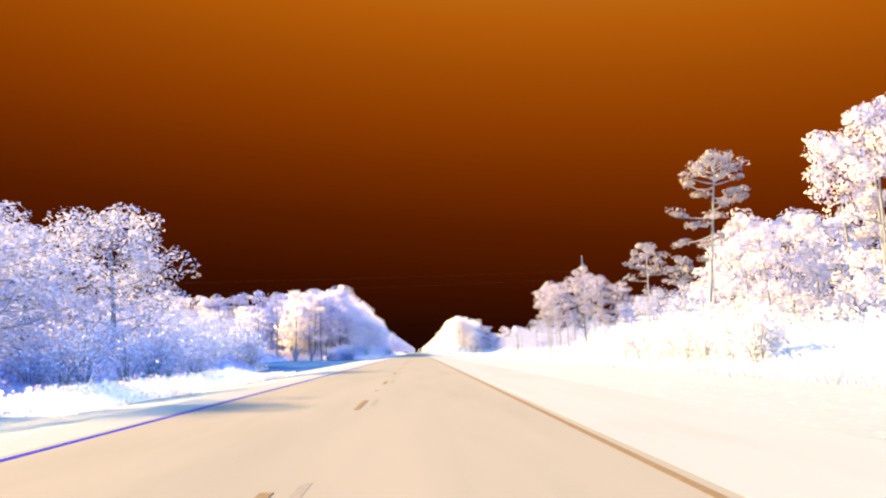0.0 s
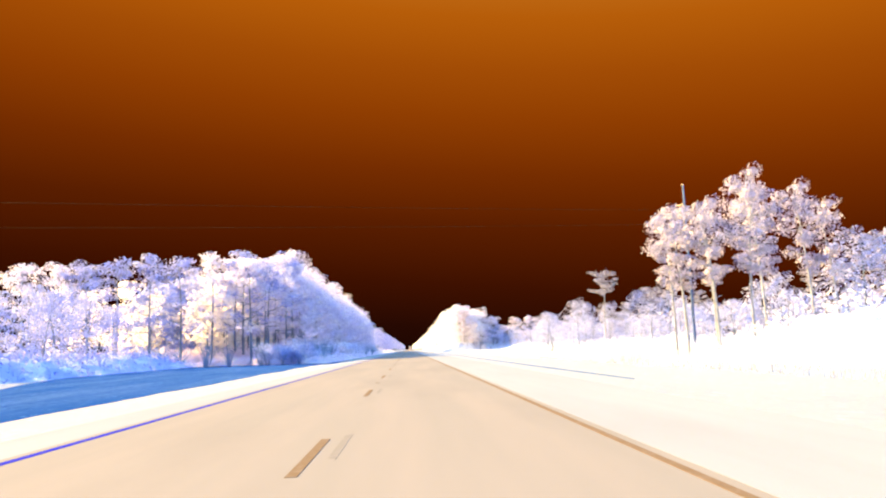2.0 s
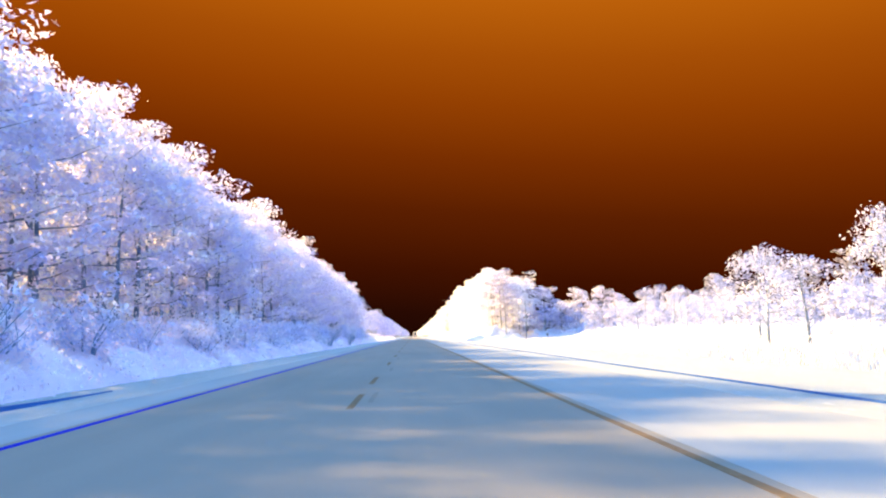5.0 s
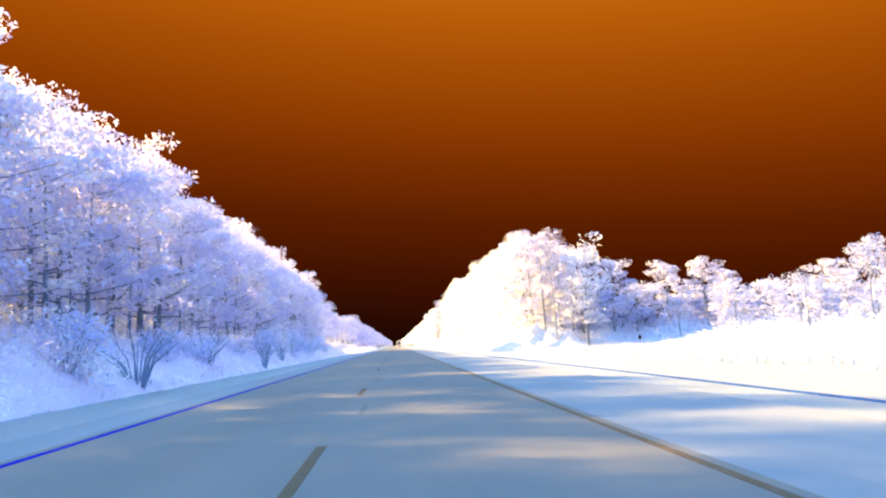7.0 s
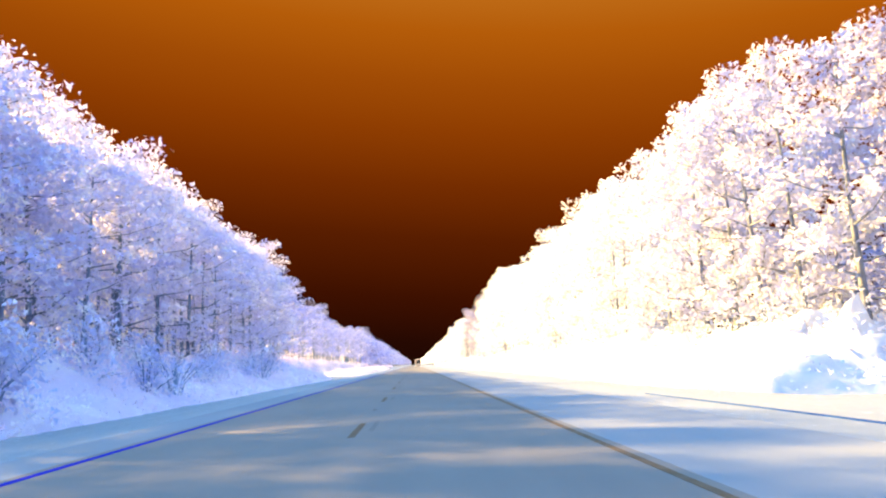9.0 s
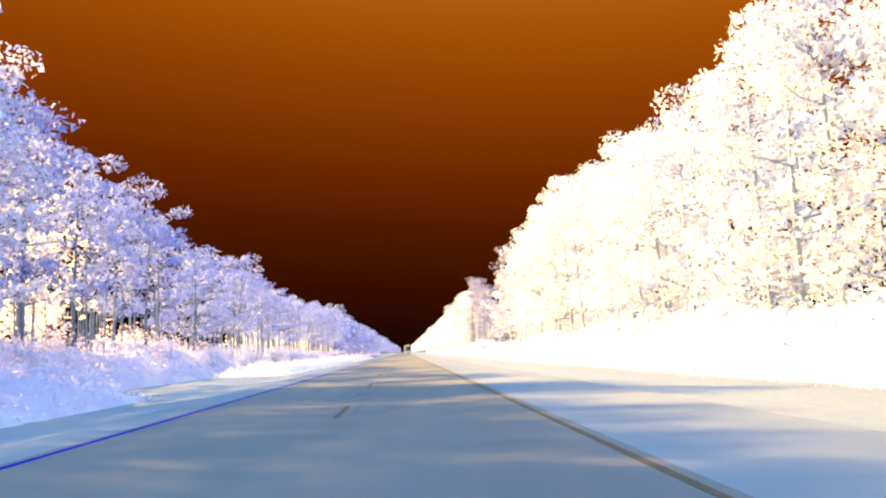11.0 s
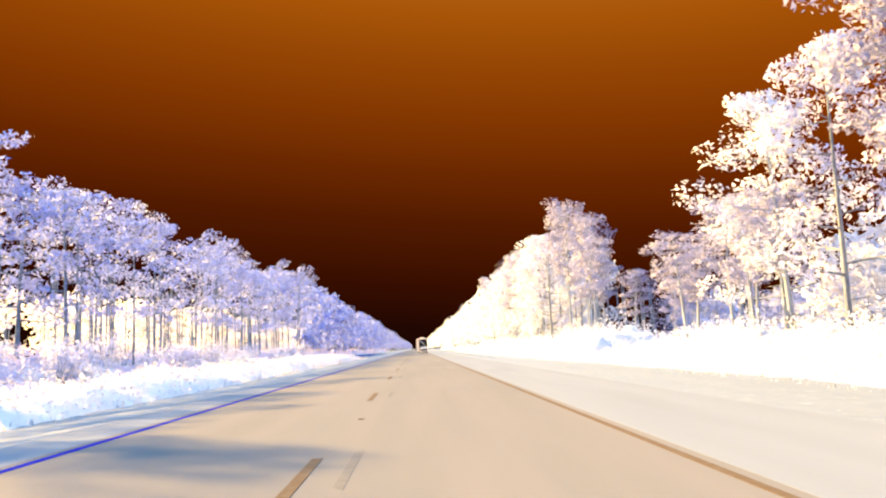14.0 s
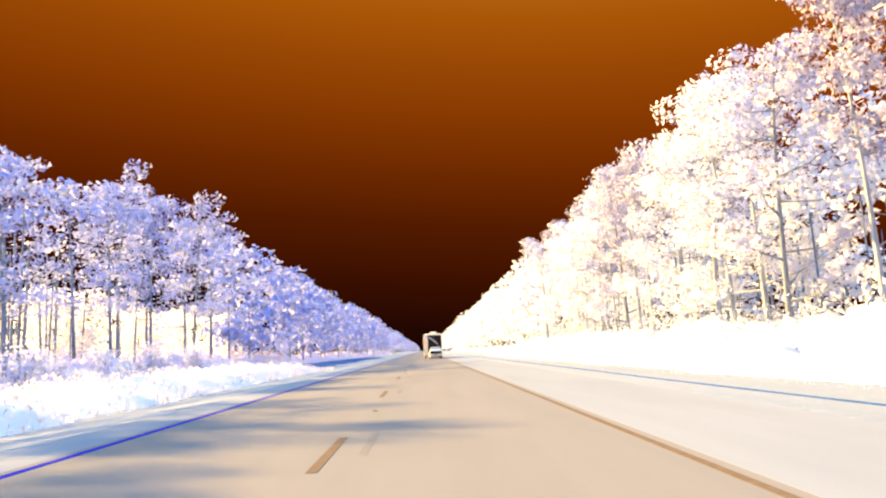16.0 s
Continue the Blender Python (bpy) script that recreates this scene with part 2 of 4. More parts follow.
def make_tree(name, seed, height, crown_from, spread, n_limbs, n_leaves, leaf_mat, clump=1.3, flat=0.45, bend=0.4,
              rise=0.35, trunk_r=0.2, profile="dome", size=(0.08, 0.20), label="", extra_tips=2, stubs=0, bark=None):
    """A tree: a bent tapered trunk, its limbs, and a crown of many small leaves round the limbs' ends."""
    rng = np.random.default_rng(seed)
    root = new(name)
    sway = rng.normal(size=2) * bend
    def axis(z):
        s = z / height
        return Vector((sway[0] * s * s + 0.12 * bend * math.sin(5 * s + seed), sway[1] * s * s + 0.12 * bend * math.cos(4 * s + seed), z))
    verts, faces = [], []
    zs = [-0.3, 0.25, 0.8] + [height * k / 9 for k in range(1, 10)]
    zs = sorted(zs)
    tube(verts, faces, [axis(z) for z in zs], [trunk_r * (1.35 if z < 0 else 1.12 if z < 0.5 else 1 - 0.88 * z / height) for z in zs], 7)
    lv, lf, tips = verts, faces, []
    for k in range(n_limbs):
        s = (k + rng.uniform(0.1, 0.9)) / n_limbs
        z = height * (crown_from + (0.97 - crown_from) * s)
        ang = 2.4 * k + rng.uniform(-0.5, 0.5)
        if profile == "dome":
            reach = spread * math.sqrt(max(0.05, 1 - (1.25 * s - 0.3) ** 2 / 1.0)) * rng.uniform(0.7, 1.1)
        else:
            reach = spread * (0.45 + 0.55 * min(1, 1.8 * s)) * (1.0 if s < 0.75 else 0.75) * rng.uniform(0.7, 1.1)
        start = axis(z)
        tip = start + Vector((math.cos(ang) * reach, math.sin(ang) * reach, rise * reach * rng.uniform(0.4, 1.3)))
        tip.z = min(tip.z, height)
        mid = start.lerp(tip, 0.5) + Vector((0, 0, -0.10 * reach * rng.uniform(0.2, 1.2)))
        r = trunk_r * 0.42 * (1 - 0.6 * s)
        tube(lv, lf, [start, mid, tip], [r, 0.65 * r, 0.2 * r], 4)
        tips.append(tip)
        tips.append(mid.lerp(tip, 0.45))
        for q in range(extra_tips):
            b = mid.lerp(tip, rng.uniform(0.2, 0.8))
            e = b + Vector((rng.normal() * 0.28 * reach, rng.normal() * 0.28 * reach, rng.uniform(0.0, 0.3) * reach))
            e.z = min(e.z, height)
            tube(lv, lf, [b, e], [0.4 * r, 0.12 * r], 3)
            tips.append(e)
    for k in range(stubs):
        z = height * rng.uniform(0.12, crown_from)
        ang = rng.uniform(0, 6.28)
        b = axis(z)
        e = b + Vector((math.cos(ang), math.sin(ang), rng.uniform(-0.1, 0.4))) * rng.uniform(0.5, 1.7)
        tube(lv, lf, [b, e], [0.035, 0.012], 3)
    for k, u in enumerate((0.955, 0.93, 0.905, 0.88, 0.855, 0.83, 0.80, 0.77, 0.74)):
        b = axis(height * (u - 0.05))
        ang = 2.1 * k + rng.uniform(-0.4, 0.4)
        e = axis(height * u) + Vector((math.cos(ang), math.sin(ang), 0)) * min(0.42, 0.06 + 1.7 * (0.955 - u)) * spread
        tube(lv, lf, [b, e], [0.2 * trunk_r, 0.06 * trunk_r], 4)
        tips.append(e)
    mesh_object("trunk", lv, lf, bark or M_BARK, root, smooth=True)
    v, f, nrm = clumps(rng, [tuple(t) for t in tips], clump, n_leaves, flat, size)
    v[:, 2] = np.maximum(v[:, 2], 0.05)
    mesh_object("crown", v.tolist(), f.tolist(), leaf_mat, root, normals=nrm)
    return root


def make_shrub(name, seed, height, spread, n_stems, n_leaves, leaf_mat, size=(0.07, 0.17), bark=None):
    """A shrub: several thin stems from one foot and a low uneven crown."""
    rng = np.random.default_rng(seed)
    root = new(name)
    verts, faces, tips = [], [], []
    for k in range(n_stems):
        ang = rng.uniform(0, 6.28)
        reach = spread * rng.uniform(0.2, 1.0)
        h = height * rng.uniform(0.5, 1.0) * (1.1 - 0.4 * reach / spread)
        tip = Vector((math.cos(ang) * reach, math.sin(ang) * reach, h))
        mid = Vector((tip.x * 0.35, tip.y * 0.35, h * 0.55))
        foot = Vector((tip.x * 0.08, tip.y * 0.08, -0.15))
        tube(verts, faces, [foot, mid, tip], [0.045, 0.028, 0.008], 4)
        tips += [tip, mid.lerp(tip, 0.5), mid]
        for q in range(3):
            b = mid.lerp(tip, rng.uniform(0, 0.8))
            e = b + Vector((rng.normal() * 0.3, rng.normal() * 0.3, rng.uniform(0.1, 0.5))) * height * 0.3
            tube(verts, faces, [b, e], [0.016, 0.005], 3)
            tips.append(e)
        low = Vector((tip.x * 0.9, tip.y * 0.9, 0.25 * h))
        tips.append(low)
    mesh_object("stem", verts, faces, bark or M_TWIG, root)
    if n_leaves:
        v, f, nrm = clumps(rng, [tuple(t) for t in tips], 0.24 * height + 0.2, n_leaves, 0.25, size)
        v[:, 2] = np.maximum(v[:, 2], 0.02)
        mesh_object("crown", v.tolist(), f.tolist(), leaf_mat, root, normals=nrm)
    return root


def set_at(proto, x, y, scale=1.0, turn=0.0, z=None, sz=None):
    ob = copy_thing(proto, Matrix.Identity(4))
    ob.location = (x, y, ground_z(x) if z is None else z)
    ob.rotation_euler = (0, 0, turn)
    ob.scale = (scale, scale, scale if sz is None else sz)
    return ob


# ---------------------------------------------------------------- ground and road

PROFILE = [(-2500, -0.6), (-400, -0.4), (-60, -0.35), (-30, -0.35), (-16, -0.45), (-11.5, -0.5), (-8.5, -0.22), (-7.1, -0.05), (-6.8, -0.04),
           (5.0, -0.04), (5.4, -0.06), (8.0, -0.18), (10.5, -0.26), (13, -0.42), (16, -0.50), (19, -0.48), (30, -0.5), (60, -0.4), (400, -0.4), (2500, -0.6)]


def ground_z(x):
    for (x0, z0), (x1, z1) in zip(PROFILE, PROFILE[1:]):
        if x0 <= x <= x1:
            return z0 + (z1 - z0) * (x - x0) / (x1 - x0)
    return -0.6


def level(table, y):
    """The woods' height at y, from rows of (y, height)."""
    for (y0, h0), (y1, h1) in zip(table, table[1:]):
        if y0 <= y <= y1:
            return h0 + (h1 - h0) * (y - y0) / (y1 - y0)
    return table[0][1] if y < table[0][0] else table[-1][1]


def build_ground():
    ys = [-1500, -300] + list(range(-60, 960, 6)) + [1200, 2000, 3800]
    xs = []
    for (x0, _), (x1, _) in zip(PROFILE, PROFILE[1:]):
        k = max(1, int((x1 - x0) / 1.5)) if abs(x0) < 31 and abs(x1) < 31 else 2
        if (x0, x1) == (-6.8, 5.0):
            k = 1
        xs += [x0 + (x1 - x0) * i / k for i in range(k)]
    xs.append(PROFILE[-1][0])
    verts, faces = [], []
    for y in ys:
        for x in xs:
            z = ground_z(x)
            if x < -38 or x > 9:
                z += 0.10 * noise.noise(Vector((x * 0.35, y * 0.12, 3.0)))
            verts.append((x, y, z))
    n = len(xs)
    for j in range(len(ys) - 1):
        for i in range(n - 1):
            a = j * n + i
            faces.append((a, a + 1, a + n + 1, a + n))
    g = mesh_object("ground", verts, faces, M_GRASS, smooth=True)
    tagged(g, "pale grassy verge with shallow ditches beside the highway", "ground", kind="structure")


build_ground()


def strip(name, x0, x1, z, mat, y0=-400, y1=3000, thick=0.12, parent=None):
    verts, faces = [], []
    flare = min(0.05, thick)
    ys = [y0] + list(range(-60, 961, 20)) + [1400, y1] if y0 < -60 else [y0, y1]
    for y in ys:
        verts += [(x0 - flare, y, z - thick), (x0, y, z), (x1, y, z), (x1 + flare, y, z - thick)]
    for j in range(len(ys) - 1):
        for i in range(3):
            a = 4 * j + i
            faces.append((a, a + 1, a + 5, a + 4))
    return mesh_object(name, verts, faces, mat, parent)


def build_shade_field():
    """Blue shade painted as grass colour beyond the median verge: one sheet with a wandering edge, wide along the scrub
    and ending below the tall wall.
    """
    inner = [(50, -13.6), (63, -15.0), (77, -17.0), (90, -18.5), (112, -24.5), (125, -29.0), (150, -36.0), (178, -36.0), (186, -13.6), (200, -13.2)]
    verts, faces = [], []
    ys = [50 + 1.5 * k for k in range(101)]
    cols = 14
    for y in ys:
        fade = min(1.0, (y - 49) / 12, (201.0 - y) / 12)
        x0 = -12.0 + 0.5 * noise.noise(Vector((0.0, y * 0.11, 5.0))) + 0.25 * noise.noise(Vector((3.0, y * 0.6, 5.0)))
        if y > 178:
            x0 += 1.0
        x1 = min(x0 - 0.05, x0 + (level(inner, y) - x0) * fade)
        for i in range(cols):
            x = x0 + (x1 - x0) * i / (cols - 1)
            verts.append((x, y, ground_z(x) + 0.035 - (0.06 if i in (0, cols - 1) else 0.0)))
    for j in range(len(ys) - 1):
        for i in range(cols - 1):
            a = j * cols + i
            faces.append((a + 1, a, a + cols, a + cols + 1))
    ob = mesh_object("mown_field", verts, faces, M_SHADE_GRASS, smooth=True)
    tagged(ob, "grass strip beyond the median verge with blue shade painted in", "grass", kind="structure")


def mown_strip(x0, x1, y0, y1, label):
    """A narrow grass strip with the blue shade tone painted in, with ragged ends and edges."""
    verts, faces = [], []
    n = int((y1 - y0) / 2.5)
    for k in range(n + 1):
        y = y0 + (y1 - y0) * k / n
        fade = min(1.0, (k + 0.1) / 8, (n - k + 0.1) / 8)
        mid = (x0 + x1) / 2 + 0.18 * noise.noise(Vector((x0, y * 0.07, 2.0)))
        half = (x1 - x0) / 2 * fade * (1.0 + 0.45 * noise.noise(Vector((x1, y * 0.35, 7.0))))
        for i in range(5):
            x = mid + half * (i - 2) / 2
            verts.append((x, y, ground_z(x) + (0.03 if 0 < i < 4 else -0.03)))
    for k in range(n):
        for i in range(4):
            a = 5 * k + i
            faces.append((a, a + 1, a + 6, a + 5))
    tagged(mesh_object("mown_strip", verts, faces, M_SHADE_GRASS, smooth=True), label, "grass", kind="structure")


XL, XD, XR = -5.49, -1.83, 1.83
build_shade_field()
mown_strip(6.85, 7.12, 95, 345, "narrow grass strip along the outer verge with blue shade painted in")
mown_strip(6.88, 7.08, 572, 800, "narrow grass strip along the outer verge with blue shade painted in")
mown_strip(-29.0, -12.2, 652, 830, "wide grass strip on the median with blue shade painted in")
road = strip("road", XL - 0.22, XR + 0.16, 0.0, M_ROAD)
tagged(road, "worn peach asphalt of a two-lane highway carriageway", "road", kind="structure")
shoulder_l = strip("pavement_left", -6.85, XL - 0.24, -0.006, M_SHOULDER)
tagged(shoulder_l, "narrow pale paved shoulder beside the median", "shoulder", kind="structure")
shoulder_r = strip("pavement_right", XR + 0.18, 4.95, -0.006, M_SHOULDER)
tagged(shoulder_r, "wide pale paved shoulder beside the outer lane", "shoulder", kind="structure")
edge_l = strip("edge_line", XL - 0.065, XL + 0.065, 0.005, M_BLUE, thick=0.004, parent=road)
edge_l["label"] = "solid deep blue edge line"
edge_r = strip("edge_line", XR - 0.075, XR + 0.025, 0.005, M_DARK, thick=0.004, parent=road)
edge_r["label"] = "solid dark tan edge line"


def build_dashes():
    me = None
    k = 0
    y = 5.1 - 3 * 12.19
    while y < 980:
        if me is None:
            ob = mesh_object("lane_dash", [(-0.06, -1.52, 0), (0.06, -1.52, 0), (0.06, 1.52, 0), (-0.06, 1.52, 0), (-0.062, -1.53, -0.004), (0.062, -1.53, -0.004), (0.062, 1.53, -0.004), (-0.062, 1.53, -0.004)],
                             [(0, 1, 2, 3), (4, 5, 1, 0), (5, 6, 2, 1), (6, 7, 3, 2), (7, 4, 0, 3)], M_DARK, road)
            me = ob.data
        else:
            ob = new("lane_dash", me)
            ob.parent = road
        # one stretch is set out of step to fit the camera's view, and the line drifts a little on the last stretch
        ob.location = (XD - 0.15 * min(1.0, max(0.0, (y - 425) / 30)), y - (5.85 if 190 < y < 275 else 0.0), 0.006)
        y += 12.19
        k += 1
    # faint ghosts of older paint beside the dashes
    ghost = mesh_object("worn_dash", [(-0.05, -1.1, 0), (0.05, -1.25, 0), (0.06, 1.2, 0), (-0.04, 1.05, 0), (-0.052, -1.11, -0.002), (0.052, -1.26, -0.002), (0.062, 1.21, -0.002), (-0.042, 1.06, -0.002)],
                        [(0, 1, 2, 3), (4, 5, 1, 0), (5, 6, 2, 1), (6, 7, 3, 2), (7, 4, 0, 3)], M_GHOST, road, "faint ghost of an older lane dash")
    ghost.location = (XD + 0.27, 5.9, 0.003)
    for k in range(1, 58):
        ob = new("worn_dash", ghost.data)
        ob.parent = road
        ob["label"] = "faint ghost of an older lane dash"
        ob.location = (XD + 0.27, 5.9 + 12.19 * k, 0.003)
    # raised studs midway between the dashes, at every second gap
    bm = box_bm(0.11, 0.10, 0.012, (0, 0, 0.006), 0.004)
    stud = part("road_stud", bm, M_DARK, road)
    y = 5.1 - 12.19 * 2.5
    stud.location = (XD, y, 0.0)
    while y < 700:
        y += 24.38
        ob = new("road_stud", stud.data)
        ob.parent = road
        ob.location = (XD, y, 0.0)


build_dashes()

# ---------------------------------------------------------------- trees

L_PINE = "tall pale pine with a bare trunk and high crown"
RNG = random.Random(7)
protos = {}


def proto(key, ob, label, category, group):
    tagged(ob, label, category, group)
    protos[key] = ob


for i in range(3):
    proto("oak%d" % i, make_tree("broadleaf_tree", 10 + i, 16.0, 0.27, 4.2, 16, 3700, M_OAK, 1.50, 0.50, 0.7, 0.28, 0.21, "dome", (0.115, 0.255), stubs=3, extra_tips=0),
          "lavender-leaved broadleaf tree standing in the roadside woods", "tree", "roadside woods")
for i in range(2):
    proto("elm%d" % i, make_tree("broadleaf_tree", 110 + i, 16.0, 0.29, 4.2, 15, 2400, M_LEAF, 1.40, 0.50, 0.7, 0.28, 0.20, "dome", (0.13, 0.28), stubs=3, extra_tips=0),
          "deep lavender broadleaf tree in the open stand", "tree", "roadside woods")
for i in range(2):
    proto("round%d" % i, make_tree("broadleaf_tree", 90 + i, 12.0, 0.10, 4.2, 26, 6500, M_SCRUB, 1.30, 0.35, 0.5, 0.40, 0.20, "dome"), "round-crowned lavender broadleaf tree at the woods' edge", "tree", "roadside woods")
for i in range(3):
    proto("ash%d" % i, make_tree("broadleaf_tree", 14 + i, 16.0, 0.16, 4.1, 20, 5000, M_PALE, 1.45, 0.40, 0.7, 0.30, 0.20, "dome", (0.10, 0.225), stubs=3, bark=M_BARK_PALE, extra_tips=0),
          "whitish-leaved broadleaf tree in the outer roadside woods", "tree", "outer roadside woods")
for i in range(2):
    proto("haw%d" % i, make_tree("broadleaf_tree", 214 + i, 16.0, 0.18, 4.0, 17, 4200, M_HAW, 1.4, 0.48, 0.7, 0.30, 0.20, "dome", (0.11, 0.25), stubs=3, bark=M_BARK_MID, extra_tips=0),
          "pale lilac broadleaf tree in the outer roadside woods", "tree", "outer roadside woods")
for i in range(2):
    proto("pine%d" % i, make_tree("pine_tree", 24 + i, 16.0, 0.45, 3.3, 14, 2700, M_OAK, 1.25, 0.45, 0.6, 0.18, 0.19, "flat", (0.11, 0.25), stubs=7, extra_tips=0), "lavender pine with a bare trunk among broadleaf trees", "tree", "roadside pines")
for i in range(2):
    proto("tall%d" % i, make_tree("pine_tree", 20 + i, 16.0, 0.45, 3.3, 13, 3000, M_PINE, 1.15, 0.45, 0.6, 0.18, 0.19, "flat", (0.10, 0.22), stubs=7, extra_tips=1, bark=M_BARK_PALE), L_PINE, "tree", "roadside pines")
for i in range(3):
    proto("thin%d" % i, make_tree("pine_tree", 30 + i, 14.0, 0.34, 3.0, 14, 1900, M_LEAF, 1.2, 0.5, 0.5, 0.22, 0.13, "flat", (0.11, 0.25), stubs=6, extra_tips=0), "slender lavender pine with a thin trunk in an open stand", "tree", "open pine stand")
proto("umbrella", make_tree("pine_tree", 41, 16.0, 0.66, 3.0, 12, 1900, M_NEEDLE, 0.75, 0.6, 0.5, 0.30, 0.17, "dome", (0.11, 0.24), stubs=5, bark=M_BARK_PALE), "lone umbrella-shaped pine above the scrub", "tree", "lone pines")
for i in range(2):
    proto("mid%d" % i, make_tree("broadleaf_tree", 50 + i, 9.0, 0.08, 2.8, 15, 2000, M_SCRUB, 1.1, 0.35, 0.4, 0.35, 0.12, "dome"), "low bushy tree with whitish foliage in the scrub", "tree", "scrub trees")
for i in range(2):
    proto("low%d" % i, make_tree("broadleaf_tree", 54 + i, 9.0, 0.08, 2.8, 15, 2000, M_LEAF, 1.1, 0.35, 0.4, 0.35, 0.12, "dome"), "low bushy tree with lavender foliage in the median scrub", "tree", "scrub trees")
for i in range(3):
    proto("shrub%d" % i, make_shrub("shrub", 60 + i, 3.4, 1.8, 10, 1150, M_SHRUB), "lavender leafy shrub at the edge of the woods", "shrub", "roadside shrubs")
for i in range(2):
    proto("brush%d" % i, make_shrub("shrub", 64 + i, 3.4, 1.8, 10, 1150, M_SHRUB_LIFTED), "shrub below the median trees with leaves brightened against the shade", "shrub", "median shrubs")
for i in range(2):
    proto("pale%d" % i, make_shrub("shrub", 70 + i, 2.2, 1.5, 8, 1500, M_WHITE, (0.05, 0.12), M_BARK_PALE), "low whitish shrub in the tall verge grass", "shrub", "verge shrubs")
proto("bare", make_shrub("bare_shrub", 80, 4.2, 2.0, 16, 0, M_LEAF), "leafless bluish shrub with fine forking twigs", "shrub", "bare shrubs")

BASE = {"oak": 16, "elm": 16, "round": 12, "ash": 16, "haw": 16, "pine": 16, "tall": 16, "thin": 14, "umbrella": 16, "mid": 9, "low": 9, "shrub": 3.4, "brush": 3.4, "pale": 2.2, "bare": 4.2}
ELM = ["elm0", "elm1"]
HAW = ["haw0", "haw1"]
OAK, ASH, PINE, TALL, THIN = ["oak0", "oak1", "oak2"], ["ash0", "ash1", "ash2"], ["pine0", "pine1"], ["tall0", "tall1"], ["thin0", "thin1", "thin2"]
MID, LOW, SHRUB, BRUSH, PALE = ["mid0", "mid1"], ["low0", "low1"], ["shrub0", "shrub1", "shrub2"], ["brush0", "brush1"], ["pale0", "pale1"]


def plant(keys, x, y, h, wide=None):
    k = RNG.choice(keys)
    if k[:3] in ("oak", "elm", "ash", "haw"):
        h -= 0.6
    s = h / BASE[k.rstrip("0123456789")]
    w = (0.5 + 0.5 * s if wide is None else wide) * RNG.uniform(0.9, 1.12)
    return set_at(protos[k], x, y, w, RNG.uniform(0, 6.28), sz=s)


def row(keys, y0, y1, step, x, dx, h, dh, wide=None):
    y = y0
    while y < y1:
        top = level(h, y) if isinstance(h, list) else h
        plant(keys, x + RNG.uniform(-dx, dx), y + RNG.uniform(-0.3, 0.3) * step, top + RNG.uniform(-dh, dh), wide)
        y += step * RNG.uniform(0.85, 1.15)


WALL_L = [(178, 17.0), (184, 17.4), (190, 17.4), (204, 19.4), (218, 19.6), (240, 19.4), (268, 19.6), (289, 19.5), (303, 19.2), (312, 20.2), (321, 20.4), (330, 18.4), (342, 19.8), (353, 19.2), (366, 20.2), (388, 20.0), (411, 20.0),
          (438, 18.6), (458, 17.2), (467, 17.6), (472, 17.2), (478, 15.0), (486, 13.8), (494, 15.6), (503, 17.4), (510, 15.4), (518, 15.6), (531, 14.2), (541, 15.6), (555, 14.8), (582, 15.2), (592, 16.0), (605, 16.0), (614, 15.0), (625, 16.2), (642, 17.4), (660, 18.8), (850, 19.8)]
WALL_R = [(347, 15.6), (358, 18.2), (376, 19.2), (395, 20.2), (425, 20.0), (445, 18.4), (455, 19.4), (477, 21.8), (492, 20.4), (507, 18.6), (522, 16.6), (537, 13.2),
          (582, 14.5), (592, 18.3), (612, 19.4), (630, 18.8), (700, 19.8), (850, 19.2)]

# left, first stand and the scrub behind it
# last two added to shade the road, the final one out of view
for x, y, h, w in ((-23.5, 57, 12.6, 1.2), (-24.0, 65, 10.0, 0.8), (-25, 47, 9.8, 1.0), (-24, 38, 9.4, 1.0), (-30, 56, 11.0, 1.0), (-31, 43, 10.6, 1.1), (-28, 31, 10.0, 1.0), (-19.6, 34, 8.4, 0.9), (-22.8, 27.2, 12.4, 0.95)):
    plant(["round0", "round1"], x, y, h, w)
for x, y, h in ((-23.2, 72, 5.8), (-25, 67, 6.6)):
    plant(LOW, x, y, h)
row(SHRUB, 36, 62, 3.0, -18.0, 1.0, 3.4, 0.8)
row(SHRUB, 62, 104, 2.6, -21.5, 1.5, 4.4, 0.8)
row(SHRUB, 70, 108, 4.5, -26, 1.5, 5.0, 0.8)
for x, y, h in ((-22, 80.5, 5.2), (-20.5, 74, 4.2), (-23.5, 90, 4.6), (-14.6, 302, 5.4), (-25, 172, 5.0), (-21.5, 176, 4.4), (-29, 175, 4.8), (-33, 177, 4.2), (-14.0, 186, 5.6), (-14.4, 190, 5.0), (-14.2, 197, 4.8), (-13.2, 284, 4.6), (-12.8, 316, 4.0), (-19.5, 196, 4.6),
                (-19, 206, 4.2), (21.4, 350, 3.6), (19.5, 366, 3.0), (-24, 558, 4.0), (-22.5, 520, 3.6), (-24, 600, 3.6), (-17.4, 196.5, 7.0), (-19.2, 187, 5.4), (-20.5, 191, 4.8), (-18.8, 201, 5.0), (-20, 212, 5.6), (-19, 219, 4.6), (-18.4, 227, 5.2), (-19.5, 236, 5.0), (-30, 180, 5.6), (-36, 179, 5.0),
                (-13.5, 330, 4.0), (-14, 362, 4.4), (-14.5, 388, 4.2)):
    plant(["bare"], x, y, h, h / 4.2)
row(LOW, 104, 176, 4.6, -40, 2.5, 8.6, 0.9)
row(LOW, 100, 178, 5.5, -48, 3.0, 10.2, 0.9)
